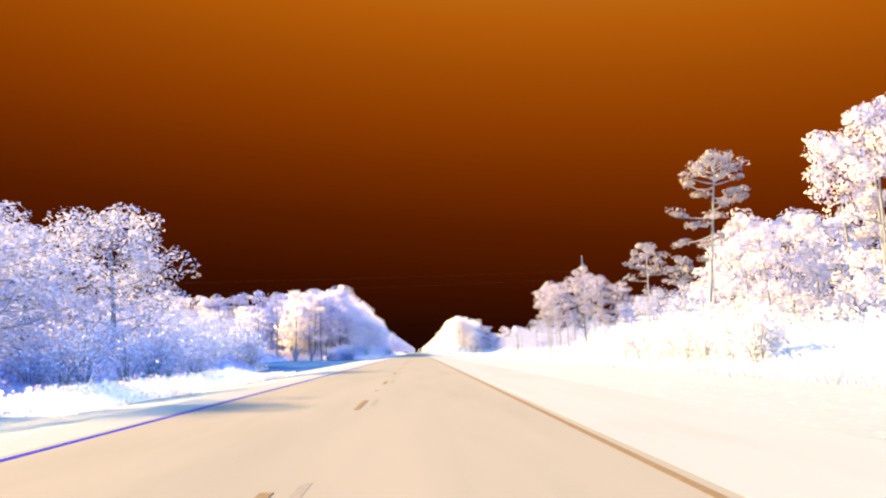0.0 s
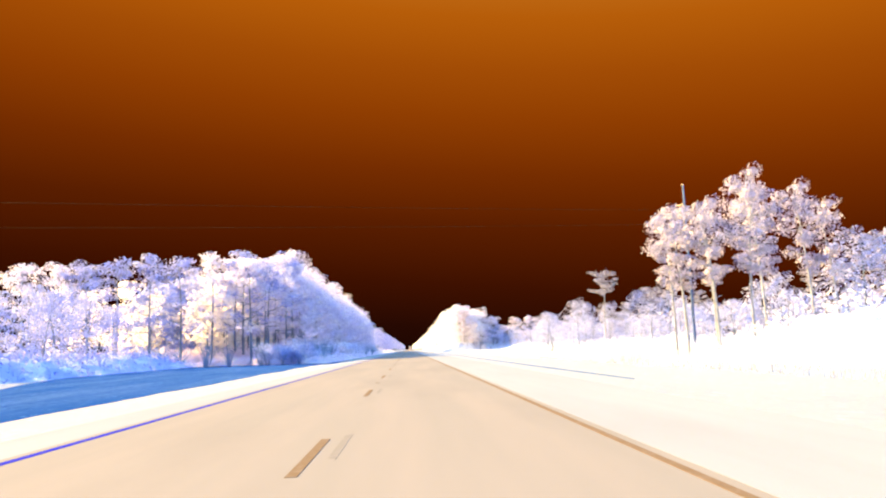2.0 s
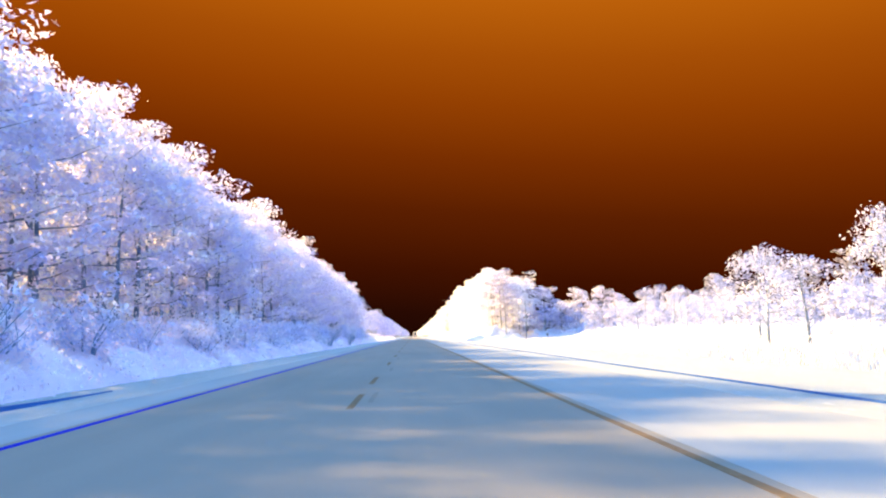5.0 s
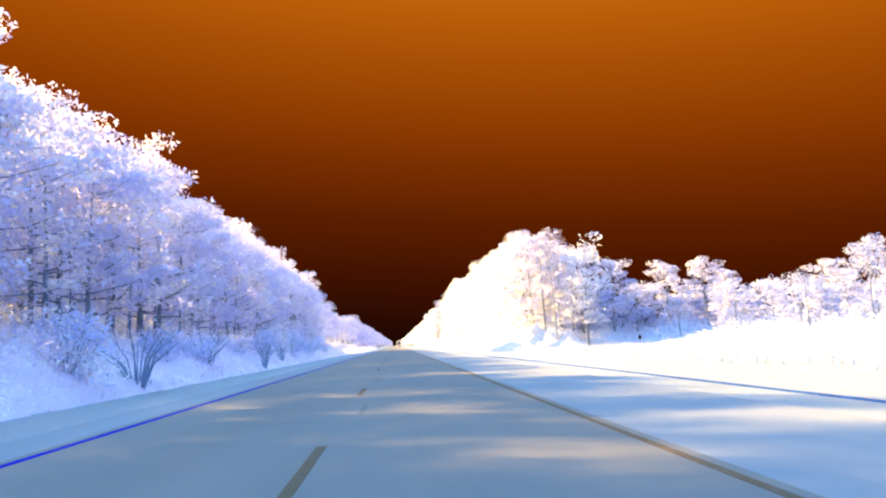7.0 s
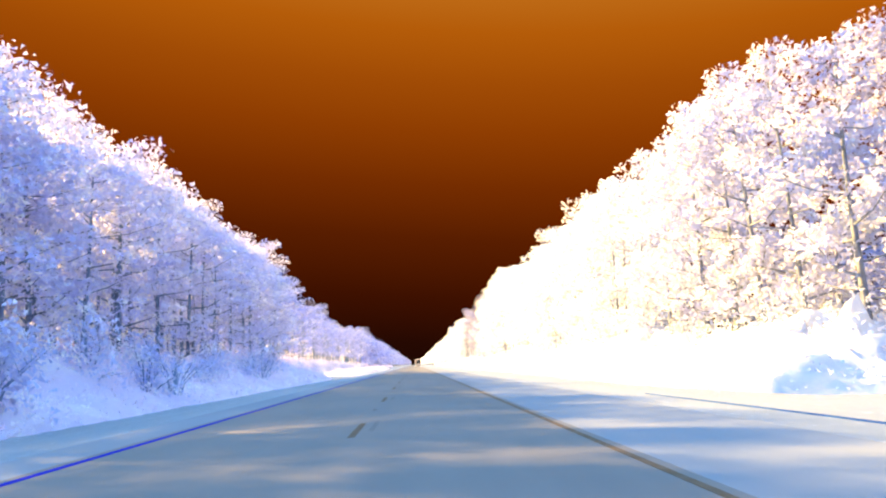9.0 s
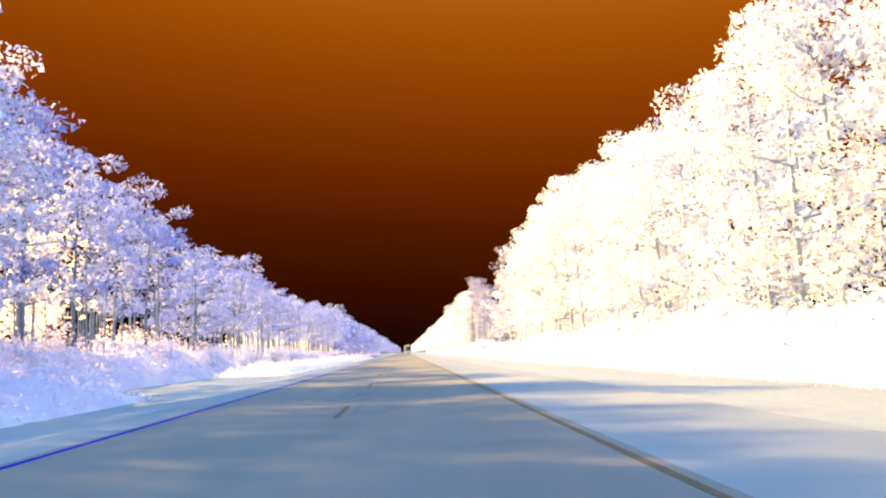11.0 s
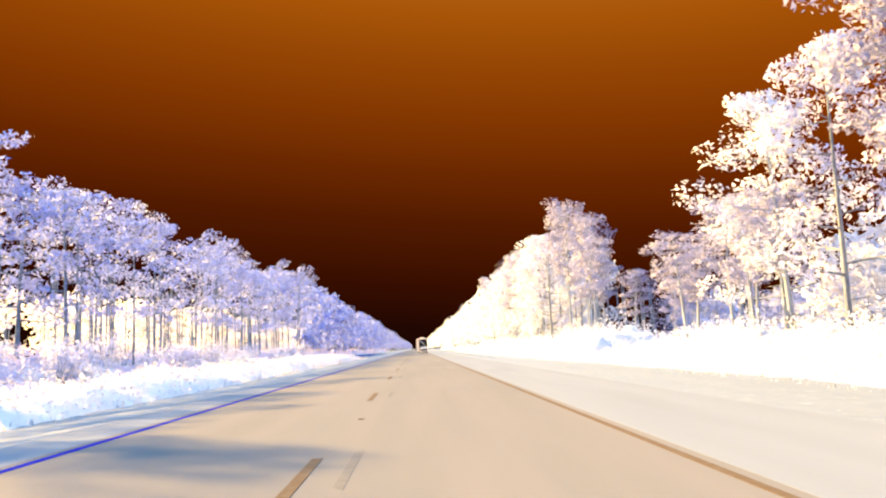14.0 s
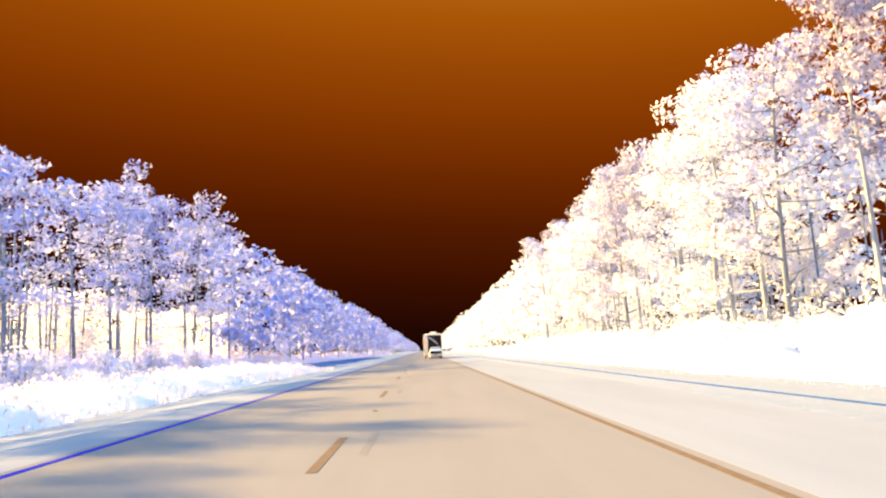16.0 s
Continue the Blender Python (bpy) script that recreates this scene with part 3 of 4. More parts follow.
# left, the tall wall: its corner and its face along the road
for x in (-26, -30.5, -35, -39.5, -44, -48.5, -53, -58):
    plant(OAK + ELM + ELM, x, 183 + RNG.uniform(-2, 2), RNG.uniform(17.2, 18.4) - 0.03 * (abs(x) - 26))
row(OAK + ELM + ELM, 182, 204, 4.2, -23.0, 1.2, WALL_L, 0.9)
row(OAK + OAK + PINE, 204, 250, 4.2, -23.0, 1.2, WALL_L, 0.9)
row(OAK, 188, 250, 5.5, -28.5, 1.5, [(186, 18.0), (215, 19.5), (250, 20.6)], 0.7)
row(OAK + OAK + PINE, 250, 430, 4.3, -23.2, 1.2, WALL_L, 0.9)
# row added to thicken the wall's shade, kept under its outline
row(OAK, 192, 428, 5.4, -20.4, 0.7, [(y, 0.82 * h) for y, h in WALL_L], 0.6)
row(BRUSH, 177, 192, 2.2, -19.5, 1.6, 3.8, 0.6)
row(BRUSH, 192, 405, 7.5, -15.6, 1.2, 4.0, 0.8)
for x, y, h in ((-16.4, 177.5, 2.8), (-15.8, 180, 3.2), (-16.2, 182.6, 3.5), (-15.5, 185.2, 3.4), (-17.6, 179, 3.2), (-18.6, 176.4, 3.0)):
    plant(SHRUB, x, y, h)
# left, the open stand beyond
row(THIN + THIN + ELM, 430, 486, 4.3, -25.2, 1.4, WALL_L, 0.9)
row(THIN, 486, 545, 4.8, -25.6, 1.4, WALL_L, 0.9)
row(THIN + ELM, 545, 660, 5.2, -25.6, 1.4, WALL_L, 0.8)
row(BRUSH, 405, 640, 6.0, -22.5, 1.5, 3.4, 0.8)
row(PALE, 425, 640, 11.0, -21.5, 1.2, 1.6, 0.4)


def build_lone_pine(x, y):
    """The old pine that stands clear of the woods: a leaning trunk, a domed top and long single limbs with needle clumps at their ends."""
    rng = np.random.default_rng(43)
    root = new("pine_tree")
    root.location = (x, y, ground_z(x))
    root.scale = (1.02, 1.02, 1.025)
    top = 19.3

    def axis(z):
        u = z / top
        return Vector((1.85 * u + 0.10 * math.sin(5 * u), -0.95 * u + 0.08 * math.cos(4 * u), z))

    verts, faces, tips = [], [], []
    zs = [-0.3, 0.3, 1.0] + [top * k / 12 for k in range(1, 12)] + [top - 0.5]
    tube(verts, faces, [axis(z) for z in zs], [0.34 if z < 0 else 0.28 if z < 0.6 else 0.25 * (1 - 0.86 * z / top) for z in zs], 8)

    def limb(z0, z1, reach, turn, count, sag):
        a = radians(turn)
        b = axis(z0)
        e = axis(z1) + Vector((math.cos(a), math.sin(a), 0)) * reach
        m = b.lerp(e, 0.5) + Vector((0, 0, sag))
        tube(verts, faces, [b, b.lerp(m, 0.5) + Vector((0, 0, 0.4 * sag)), m, e], [0.075, 0.062, 0.05, 0.02], 5)
        for q in range(count):
            u = m.lerp(e, rng.uniform(0.35, 1.0))
            t = u + Vector((rng.normal() * 0.34, rng.normal() * 0.34, rng.uniform(0.0, 0.35)))
            tube(verts, faces, [u, t], [0.022, 0.01], 3)
            tips.append(t)

    # single limbs down the trunk: start, end, reach, direction, clumps, sag
    for row_of in ((16.0, 16.8, 3.0, 150, 4, -0.35), (15.4, 15.2, 1.3, 165, 4, 0.0), (15.0, 15.4, 2.1, -35, 12, -0.2), (14.6, 14.9, 2.9, -15, 8, -0.2), (13.9, 14.2, 1.7, -60, 5, 0.0),
                   (13.3, 13.9, 3.9, 155, 5, -0.25), (12.8, 12.5, 1.9, 140, 7, -0.1), (13.4, 13.6, 1.5, 60, 4, -0.1), (12.9, 12.9, 1.8, -110, 4, 0.1), (11.6, 10.9, 3.6, 148, 5, -0.15),
                   (10.8, 10.6, 0.9, 170, 4, 0.0), (9.8, 9.4, 1.0, 135, 4, 0.0), (11.2, 11.3, 1.3, -25, 4, 0.0)):
        limb(*row_of)
    # the domed top
    for k in range(16):
        u = (k + 0.5) / 16
        reach = 2.75 * math.sqrt(1 - u * u) * rng.uniform(0.8, 1.05)
        limb(16.2 + 1.9 * u, 17.1 + 2.1 * u, reach, 137.5 * k + rng.uniform(-20, 20), 3, -0.12)
    # short dead stubs
    for z, turn in ((10.9, 20), (10.3, 160), (8.6, -30), (7.4, 120), (6.5, 10)):
        b = axis(z)
        tube(verts, faces, [b, b + Vector((0.5 * math.cos(radians(turn)), 0.5 * math.sin(radians(turn)), 0.08))], [0.035, 0.015], 4)
    mesh_object("trunk", verts, faces, M_BARK_PALE, root, smooth=True)
    v, f, nrm = clumps(rng, [tuple(t) for t in tips], 0.62, 5200, 0.45, (0.07, 0.17))
    mesh_object("crown", v.tolist(), f.tolist(), M_NEEDLE, root, normals=nrm)
    tagged(root, "tall lone pine with a domed top and long bare limbs", "tree", "lone pines")


# right, first stand
row(HAW + TALL, 45, 62, 4.6, 33.5, 1.4, 19.4, 0.8, 0.95)
row(HAW, 62, 80, 5.0, 33, 1.6, 14.0, 1.0, 0.9)
row(HAW, 44, 84, 7.0, 40, 2.5, [(44, 15.5), (60, 13.5), (84, 11.0)], 1.0, 0.95)
row(MID, 78, 126, 4.6, 36, 2.0, 9.2, 1.2)
row(MID, 84, 345, 8.2, 46, 3.0, [(80, 10.0), (130, 8.4), (180, 6.8), (220, 7.0), (260, 8.4), (345, 8.6)], 1.8)
row(MID, 150, 345, 9.4, 40, 3.0, 5.8, 1.6)
for x, y, h, w in ((31.3, 240, 8.8, 1.3), (33.8, 247, 9.0, 1.25), (30.6, 232, 7.2, 1.1), (36, 229, 10.8, 1.05), (38.8, 234, 10.4, 1.05), (45, 214, 11.4, 1.1), (49, 209, 10.6, 1.1), (41, 222, 9.6, 1.0)):
    plant(MID, x, y, h, w)
row(["umbrella"], 150, 340, 21.0, 52, 7.0, 10.5, 1.5, 0.6)
build_lone_pine(26.2, 68.8)
set_at(protos["umbrella"], 26.6, 86.4, 0.84, 2.0, sz=0.87)
set_at(protos["umbrella"], 33.0, 92.2, 0.66, 5.0, sz=0.81)
for x, y, h in ((23.8, 130, 13.0), (25.4, 137, 14.6), (25.2, 127, 13.4), (27.6, 126, 14.6), (30.8, 130.5, 16.8), (33, 127, 14.6), (28.0, 134, 14.4), (33.5, 136, 16.0), (38, 132, 14.0), (44, 134, 11.5)):
    plant(TALL, x - 1.5, y, h - 0.6, 0.75)
set_at(protos["umbrella"], 38.4, 216, 0.95, 4.0, sz=1.0)
set_at(protos["umbrella"], 50, 222, 0.8, 1.0, sz=0.80)
set_at(protos["umbrella"], 62, 250, 0.85, 2.6, sz=0.88)
# right, the tall wall, with its corner running away from the road
for x, h in ((24.5, 16.8), (28, 16.2), (32, 14.4), (37, 10.6), (42, 14.2), (47, 13.6), (52, 12.4), (58, 10.2), (64, 12.8), (70, 11.4), (77, 12.4)):
    plant(HAW, x, 358 + RNG.uniform(-3, 5), h - 0.5 + 0.4 * RNG.uniform(-1, 1), 0.95)
row(HAW + HAW + TALL, 349, 372, 4.2, 20.6, 1.1, WALL_R, 0.8)
row(HAW + ASH + ASH, 372, 400, 4.2, 20.6, 1.1, WALL_R, 0.8)
row(ASH, 400, 472, 4.2, 20.6, 1.1, WALL_R, 0.9)
row(ASH, 472, 505, 4.2, 19.7, 0.9, WALL_R, 0.9)
row(ASH + HAW + TALL, 503, 541, 4.4, 21.2, 1.2, [(503, 19.8), (520, 20.0), (531, 19.6), (541, 16.8), (549, 13.0)], 0.5)
row(TALL, 505, 532, 7.0, 26.0, 1.6, 14.0, 1.0)
for x, y, h in ((21.8, 547, 11.2), (22.5, 552, 12.2), (25, 556, 13.2), (23.4, 561, 10.0), (20.8, 557, 10.2), (21.0, 541, 10.6), (28, 561, 13.6), (31.5, 567, 13.8)):
    plant(TALL, x, y, h, 0.95)
row(MID, 500, 600, 5.5, 34, 2.0, 6.4, 1.0)
for x, y, h in ((19.6, 587, 15.0), (20.6, 592, 18.4), (22.5, 596, 19.8), (19.8, 599, 22.2), (20.8, 604, 22.0), (25, 601, 15.4), (26, 590, 11.0)):
    plant(TALL, x + 0.6, y, h - 0.5, 0.9)
for x, y, h in ((30, 582, 10.8), (32.4, 586, 9.6), (27.0, 577, 8.2)):
    plant(TALL, x, y, h, 0.62)
row(HAW + ASH + TALL, 609, 690, 4.2, 20.6, 1.2, WALL_R, 0.9)
for x, y, h in ((29.4, 66, 14.2), (30.2, 71, 13.4), (30.6, 77, 11.2), (28.6, 60, 12.6)):
    plant(HAW, x, y, h, 0.72)
row(PALE, 50, 80, 2.6, 22.6, 0.9, 4.3, 0.6)
row(PALE, 560, 690, 5.0, 17.0, 1.0, 2.0, 0.5)

for ob in list(protos.values()):
    for o in (*ob.children_recursive, ob):
        bpy.data.objects.remove(o)


# woods behind the front rows and far ahead, too many to tell apart
def joined_woods(name, stand, mat, seed, label, leaves=1060, size=(0.22, 0.46)):
    """Many trees joined in one object: stand is a list of (x, y, height, bare share of the trunk)."""
    rng = np.random.default_rng(seed)
    vs, fs, ns, tv, tf = [], [], [], [], []
    count = 0
    for x, y, h, bare in stand:
        r = 2.4 + 0.09 * h
        n_tip = 22
        u = rng.normal(size=(n_tip, 3))
        u *= rng.uniform(0.25, 1.0, (n_tip, 1)) ** 0.4 / np.linalg.norm(u, axis=1)[:, None]
        mid, half = h * (1 + bare) / 2, h * (1 - bare) / 2
        tips = np.array([x, y, mid]) + u * np.array([r * 0.8, r * 0.8, half * 0.85])
        v, f, nrm = clumps(rng, tips, 1.9, leaves, 0.4, size)
        v[:, 2] = np.maximum(v[:, 2], -0.3)
        ns.append(nrm)
        vs.append(v)
        fs.append(f + count)
        count += len(v)
        tube(tv, tf, [(x, y, -0.8), (x, y, mid)], [0.17, 0.09], 4)
    v, f = np.concatenate(vs), np.concatenate(fs)
    root = mesh_object(name, v.tolist(), f.tolist(), mat, normals=np.concatenate(ns))
    mesh_object("trunk", tv, tf, M_BARK, root)["kind"] = "stuff"
    tagged(root, label, "woods", kind="stuff")


def stand_along(y0, y1, step, x, dx, h, dh, bare):
    out, y = [], y0
    while y < y1:
        top = level(h, y) if isinstance(h, list) else h
        out.append((x + RNG.uniform(-dx, dx), y, top + RNG.uniform(-dh, dh), bare))
        y += step * RNG.uniform(0.8, 1.2)
    return out


# whitened backing that paints the pale hollows between the front trees
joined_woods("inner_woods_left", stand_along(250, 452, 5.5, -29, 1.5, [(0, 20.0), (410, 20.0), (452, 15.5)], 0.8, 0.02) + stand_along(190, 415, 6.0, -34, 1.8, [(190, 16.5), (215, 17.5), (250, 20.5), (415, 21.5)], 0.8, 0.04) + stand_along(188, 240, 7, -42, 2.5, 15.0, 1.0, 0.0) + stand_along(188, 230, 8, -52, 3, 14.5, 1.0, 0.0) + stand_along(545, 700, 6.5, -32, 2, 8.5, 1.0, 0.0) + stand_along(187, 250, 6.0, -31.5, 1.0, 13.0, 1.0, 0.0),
             M_GAP_LEAVES, 1, "woods deep behind the front trees, whitened to paint pale gaps")
# mostly hidden rows, added to stop sun leaking through the tall wall
joined_woods("rear_woods_left", stand_along(196, 428, 4.6, -39, 1.5, [(196, 15.5), (250, 20.5), (428, 21.0)], 0.8, 0.0) + stand_along(200, 428, 5.0, -45, 1.5, [(200, 15.0), (250, 22.0), (428, 22.5)], 0.8, 0.0),
             M_LEAF, 9, "added unseen tree rows blocking the sun behind the median trees", 460, (0.5, 0.95))
joined_woods("mid_woods_left", stand_along(252, 440, 5.0, -27.2, 1.0, [(252, 17.5), (300, 17.0), (340, 16.6), (390, 18.0), (440, 16.5)], 0.7, 0.34),
             M_OAK, 10, "lavender canopy just behind the median front trees", 1300, (0.16, 0.34))
joined_woods("far_woods_left", stand_along(664, 1000, 4.6, -25.6, 1.4, WALL_L, 1.0, 0.0) + stand_along(1000, 1900, 9, -25, 1.5, 19.0, 1.5, 0.0),
             M_LEAF, 2, "distant lavender woods along the median", 310, (0.4, 0.9))
joined_woods("far_woods_right", stand_along(694, 1000, 4.6, 20.8, 1.2, WALL_R, 1.0, 0.0) + stand_along(1000, 1900, 9, 20.5, 1.5, 19.0, 1.5, 0.0),
             M_PALE, 3, "distant whitish woods along the highway", 310, (0.4, 0.9))
joined_woods("farthest_woods_left", stand_along(1900, 3600, 16, -24, 2, 19.0, 1.5, 0.0), M_LEAF, 5, "faint lavender woods at the far end of the highway", 110, (1.2, 2.2))
joined_woods("farthest_woods_right", stand_along(1900, 3600, 16, 20, 2, 19.0, 1.5, 0.0), M_PALE, 6, "faint whitish woods at the far end of the highway", 110, (1.2, 2.2))
joined_woods("inner_woods_right", stand_along(40, 345, 8.5, 57, 4.0, [(40, 12.5), (130, 8.8), (200, 7.2), (345, 7.2)], 0.9, 0.1) + [(x, 366 + x % 5, 8.6 + 0.6 * (x * 7 % 5), 0.0) for x in range(26, 86, 4)] + stand_along(505, 612, 6.0, 42, 2.5, 6.5, 0.8, 0.0),
             M_SCRUB, 4, "pale scrub woods behind the front trees", 700, (0.3, 0.6))

joined_woods("deep_woods_right", stand_along(352, 515, 5.4, 26, 1.2, [(350, 17.2), (365, 18.2), (420, 19.4), (490, 19.4), (515, 16.0)], 0.7, 0.0) + stand_along(517, 546, 5.0, 27, 1.2, [(517, 14.0), (546, 8.0)], 0.7, 0.0) + stand_along(607, 690, 5.4, 26, 1.2, 17.6, 0.8, 0.0),
             M_PALE, 8, "whitish woods deep behind the outer front trees", 1250, (0.20, 0.42))


def bare_trunks(name, y0, y1, x0, x1, h, count, label):
    """A thicket of slender trunks seen between the front trees."""
    rng = np.random.default_rng(21)
    verts, faces = [], []
    for _ in range(count):
        x, y, top = rng.uniform(x0, x1), rng.uniform(y0, y1), h * rng.uniform(0.8, 1.2)
        r, lean = rng.uniform(0.06, 0.13), rng.normal(0, 0.25, 2)
        tube(verts, faces, [(x, y, -0.6), (x + lean[0], y + lean[1], top)], [r, 0.5 * r], 5)
    tagged(mesh_object(name, verts, faces, M_BARK), label, "woods", kind="stuff")


bare_trunks("thicket_left", 432, 640, -36, -24, 9.0, 260, "slender blue-grey trunks in the open pine stand")
bare_trunks("thicket_right", 590, 690, 21, 30, 8.0, 90, "slender blue-grey trunks behind the outer verge")


# undergrowth under the woods: low bushes that run into one another
def undergrowth(name, bands, mat, seed, label):
    """Dense hummocks of weeds and brambles, with loose sprays of leaves standing out of them. Bands: y0, y1, x0, x1, height,
    leaves, and the width over which the side towards the road rises."""
    rng = np.random.default_rng(seed)

    def crest(x, y, band):
        y0, y1, x0, x1, h, _, rise = band
        inner, outer = (x - x0, x1 - x) if x0 > 0 else (x1 - x, x - x0)
        edge = min(1.0, (inner / rise) ** (1.5 if rise > 6 and x0 > 0 else 1.0) if inner > 0 else 0.0, 0.4 * outer, 0.12 * min(y - y0, y1 - y))
        lump = 0.66 + 0.36 * noise.noise(Vector((x * 0.22, y * 0.16, seed))) + 0.30 * noise.noise(Vector((x * 0.8, y * 0.7, seed + 9)))
        return h * max(0.0, edge) ** 0.7 * max(0.12, lump)

    def lean(x, y, band):
        e = 0.7
        n = np.array([crest(x - e, y, band) - crest(x + e, y, band), crest(x, y - e, band) - crest(x, y + e, band), 2 * e])
        return n / np.linalg.norm(n)

    vs, fs, ns, count = [], [], [], 0
    for band in bands:
        y0, y1, x0, x1, h, n, _ = band
        step = 2.5 if y1 > 720 else 0.6 if abs(x0 + x1) < 60 else 0.9
        nx, ny = int((x1 - x0) / step) + 2, int((y1 - y0) / step) + 2
        body = []
        for b in range(ny):
            for a in range(nx):
                x, y = x0 + (x1 - x0) * a / (nx - 1), y0 + (y1 - y0) * b / (ny - 1)
                inner = 0 < a < nx - 1 and 0 < b < ny - 1
                jx, jy = (rng.uniform(-0.3, 0.3, 2) * step) if inner else (0, 0)
                body.append((x + jx, y + jy, ground_z(x) - 0.25 + 0.74 * crest(x, y, band) * rng.uniform(0.88, 1.04)))
                ns.append(lean(x, y, band))
        vs.append(np.array(body))
        grid = [(b * nx + a, b * nx + a + 1, (b + 1) * nx + a + 1, (b + 1) * nx + a) for b in range(ny - 1) for a in range(nx - 1)]
        fs += [tuple(k + count for k in q) for q in grid]
        count += len(body)
        yy, xx = rng.uniform(y0 + 0.3, y1 - 0.3, n), rng.uniform(x0 + 0.2, x1 - 0.2, n)
        top = np.array([crest(a, c, band) for a, c in zip(xx, yy)])
        zz = np.array([ground_z(a) for a in xx]) - 0.2 + top * rng.uniform(0.68, 1.06, n)
        tall = top > 0.3
        xx, yy, zz, n = xx[tall], yy[tall], zz[tall], int(tall.sum())
        far = 0.7 + 0.035 * np.maximum(np.abs(xx) - 15, 0)
        v, f = leaf_cards(rng, np.stack([xx, yy, zz], 1), rng.uniform(0.08, 0.22, n) * far)
        soft = np.array([lean(a, c, band) for a, c in zip(xx, yy)]) + rng.normal(0, 0.22, (n, 3))
        soft /= np.linalg.norm(soft, axis=1)[:, None]
        # the leaves are wound so that they face the way they are lit
        t = v.reshape(-1, 3, 3)
        back = np.einsum("ij,ij->i", np.cross(t[:, 1] - t[:, 0], t[:, 2] - t[:, 0]), soft) < 0
        t[back] = t[back][:, ::-1]
        vs.append(t.reshape(-1, 3))
        ns += list(np.repeat(soft, 3, axis=0))
        fs += [tuple(t) for t in (f + count).tolist()]
        count += len(v)
    ob = mesh_object(name, np.concatenate(vs).tolist(), fs, mat, normals=np.array(ns))
    tagged(ob, label, "undergrowth", kind="stuff")


undergrowth("undergrowth_left", [(178, 428, -23.5, -12.3, 6.0, 74000, 7.5), (416, 486, -33, -19, 6.0, 17000, 5.0), (486, 700, -33, -22, 3.8, 22000, 2.5), (700, 1100, -30, -23, 4, 4000, 2.5), (180, 194, -62, -23, 5.0, 14000, 2.5)],
            M_BRAMBLE, 11, "tangled lavender undergrowth below the median trees")
undergrowth("scrub_left", [(32, 84, -34, -17.8, 3.6, 14000, 4.0), (104, 182, -46, -31, 3.4, 9000, 4.0)], M_LEAF, 16, "bluish lavender scrub round the first median trees")
undergrowth("undergrowth_right", [(30, 130, 20.5, 44, 6.0, 24000, 8.0), (130, 345, 30, 52, 3.0, 22000, 7.0), (345, 500, 9.5, 25, 6.5, 30000, 9.5), (500, 560, 9.8, 24, 3.6, 16000, 9.0),
                                  (500, 600, 24, 34, 3.6, 10200, 2.5), (560, 720, 9.8, 24, 5.0, 26000, 9.5), (720, 1100, 18, 24, 4, 4000, 2.5), (352, 376, 24, 80, 5.5, 12000, 2.5)],
            M_WHITE, 12, "whitish undergrowth and tall weeds below the outer trees")


undergrowth("verge_weeds_left", [(462, 655, -20, -11.2, 1.7, 30000, 2.2), (20, 66, -17.5, -9.8, 1.1, 9000, 3.5)], M_LIT_WEEDS, 15, "soft mounds of weeds with a painted lit tone on the median verge")


def tall_grass(name, bands, seed, label, mat):
    """Standing blades and stalks of tall verge grass, in drifts."""
    rng = np.random.default_rng(seed)
    vs = []
    for y0, y1, x0, x1, h, n in bands:
        xs, ys = rng.uniform(x0, x1, n), rng.uniform(y0, y1, n)
        drift = np.array([noise.noise(Vector((a * 0.25, c * 0.10, seed))) for a, c in zip(xs, ys)])
        keep = drift > rng.uniform(-0.7, 0.2, n)
        xs, ys, drift = xs[keep], ys[keep], drift[keep]
        m = len(xs)
        tall = h * (0.75 + 0.6 * drift) * rng.uniform(0.45, 1.15, m)
        zs = np.array([ground_z(a) for a in xs]) - 0.08
        ang = rng.uniform(0, 2 * math.pi, m)
        w = np.stack([np.cos(ang), np.sin(ang), np.zeros(m)], 1) * rng.uniform(0.012, 0.032, (m, 1))
        foot = np.stack([xs, ys, zs], 1)
        tip = foot + np.stack([rng.normal(0, 0.22, m) * tall, rng.normal(0, 0.22, m) * tall, tall], 1)
        vs.append(np.stack([foot - w, foot + w, tip], 1).reshape(-1, 3))
    v = np.concatenate(vs)
    ob = mesh_object(name, v.tolist(), np.arange(len(v)).reshape(-1, 3).tolist(), mat, normals=np.tile([0.0, 0.0, 1.0], (len(v), 1)))
    tagged(ob, label, "grass", kind="stuff")


tall_grass("tall_grass_left", [(30, 54, -20, -9.5, 0.45, 5000), (462, 655, -22, -11.2, 0.8, 20000), (178, 182, -34, -24, 0.5, 900)], 13, "tall pale grass and weeds on the median verge", M_LIT_WEEDS)
tall_grass("tall_grass_right", [(25, 345, 15, 34, 1.0, 62000), (345, 720, 9.5, 14.5, 0.22, 20000)], 14, "tall pale grass and weeds on the outer verge", M_WHITE)


# ---------------------------------------------------------------- the utility pole and its wires
M_POLE = bark_material("dark_blue_pole_wood", (0.04, 0.08, 0.20), (0.10, 0.16, 0.30))
M_ARM = plain_material("pale_crossarm_wood", (0.75, 0.68, 0.55), 0.8)
M_WIRE = plain_material("dark_cable", (0.02, 0.014, 0.004), 0.8, 0.0, 0.05)


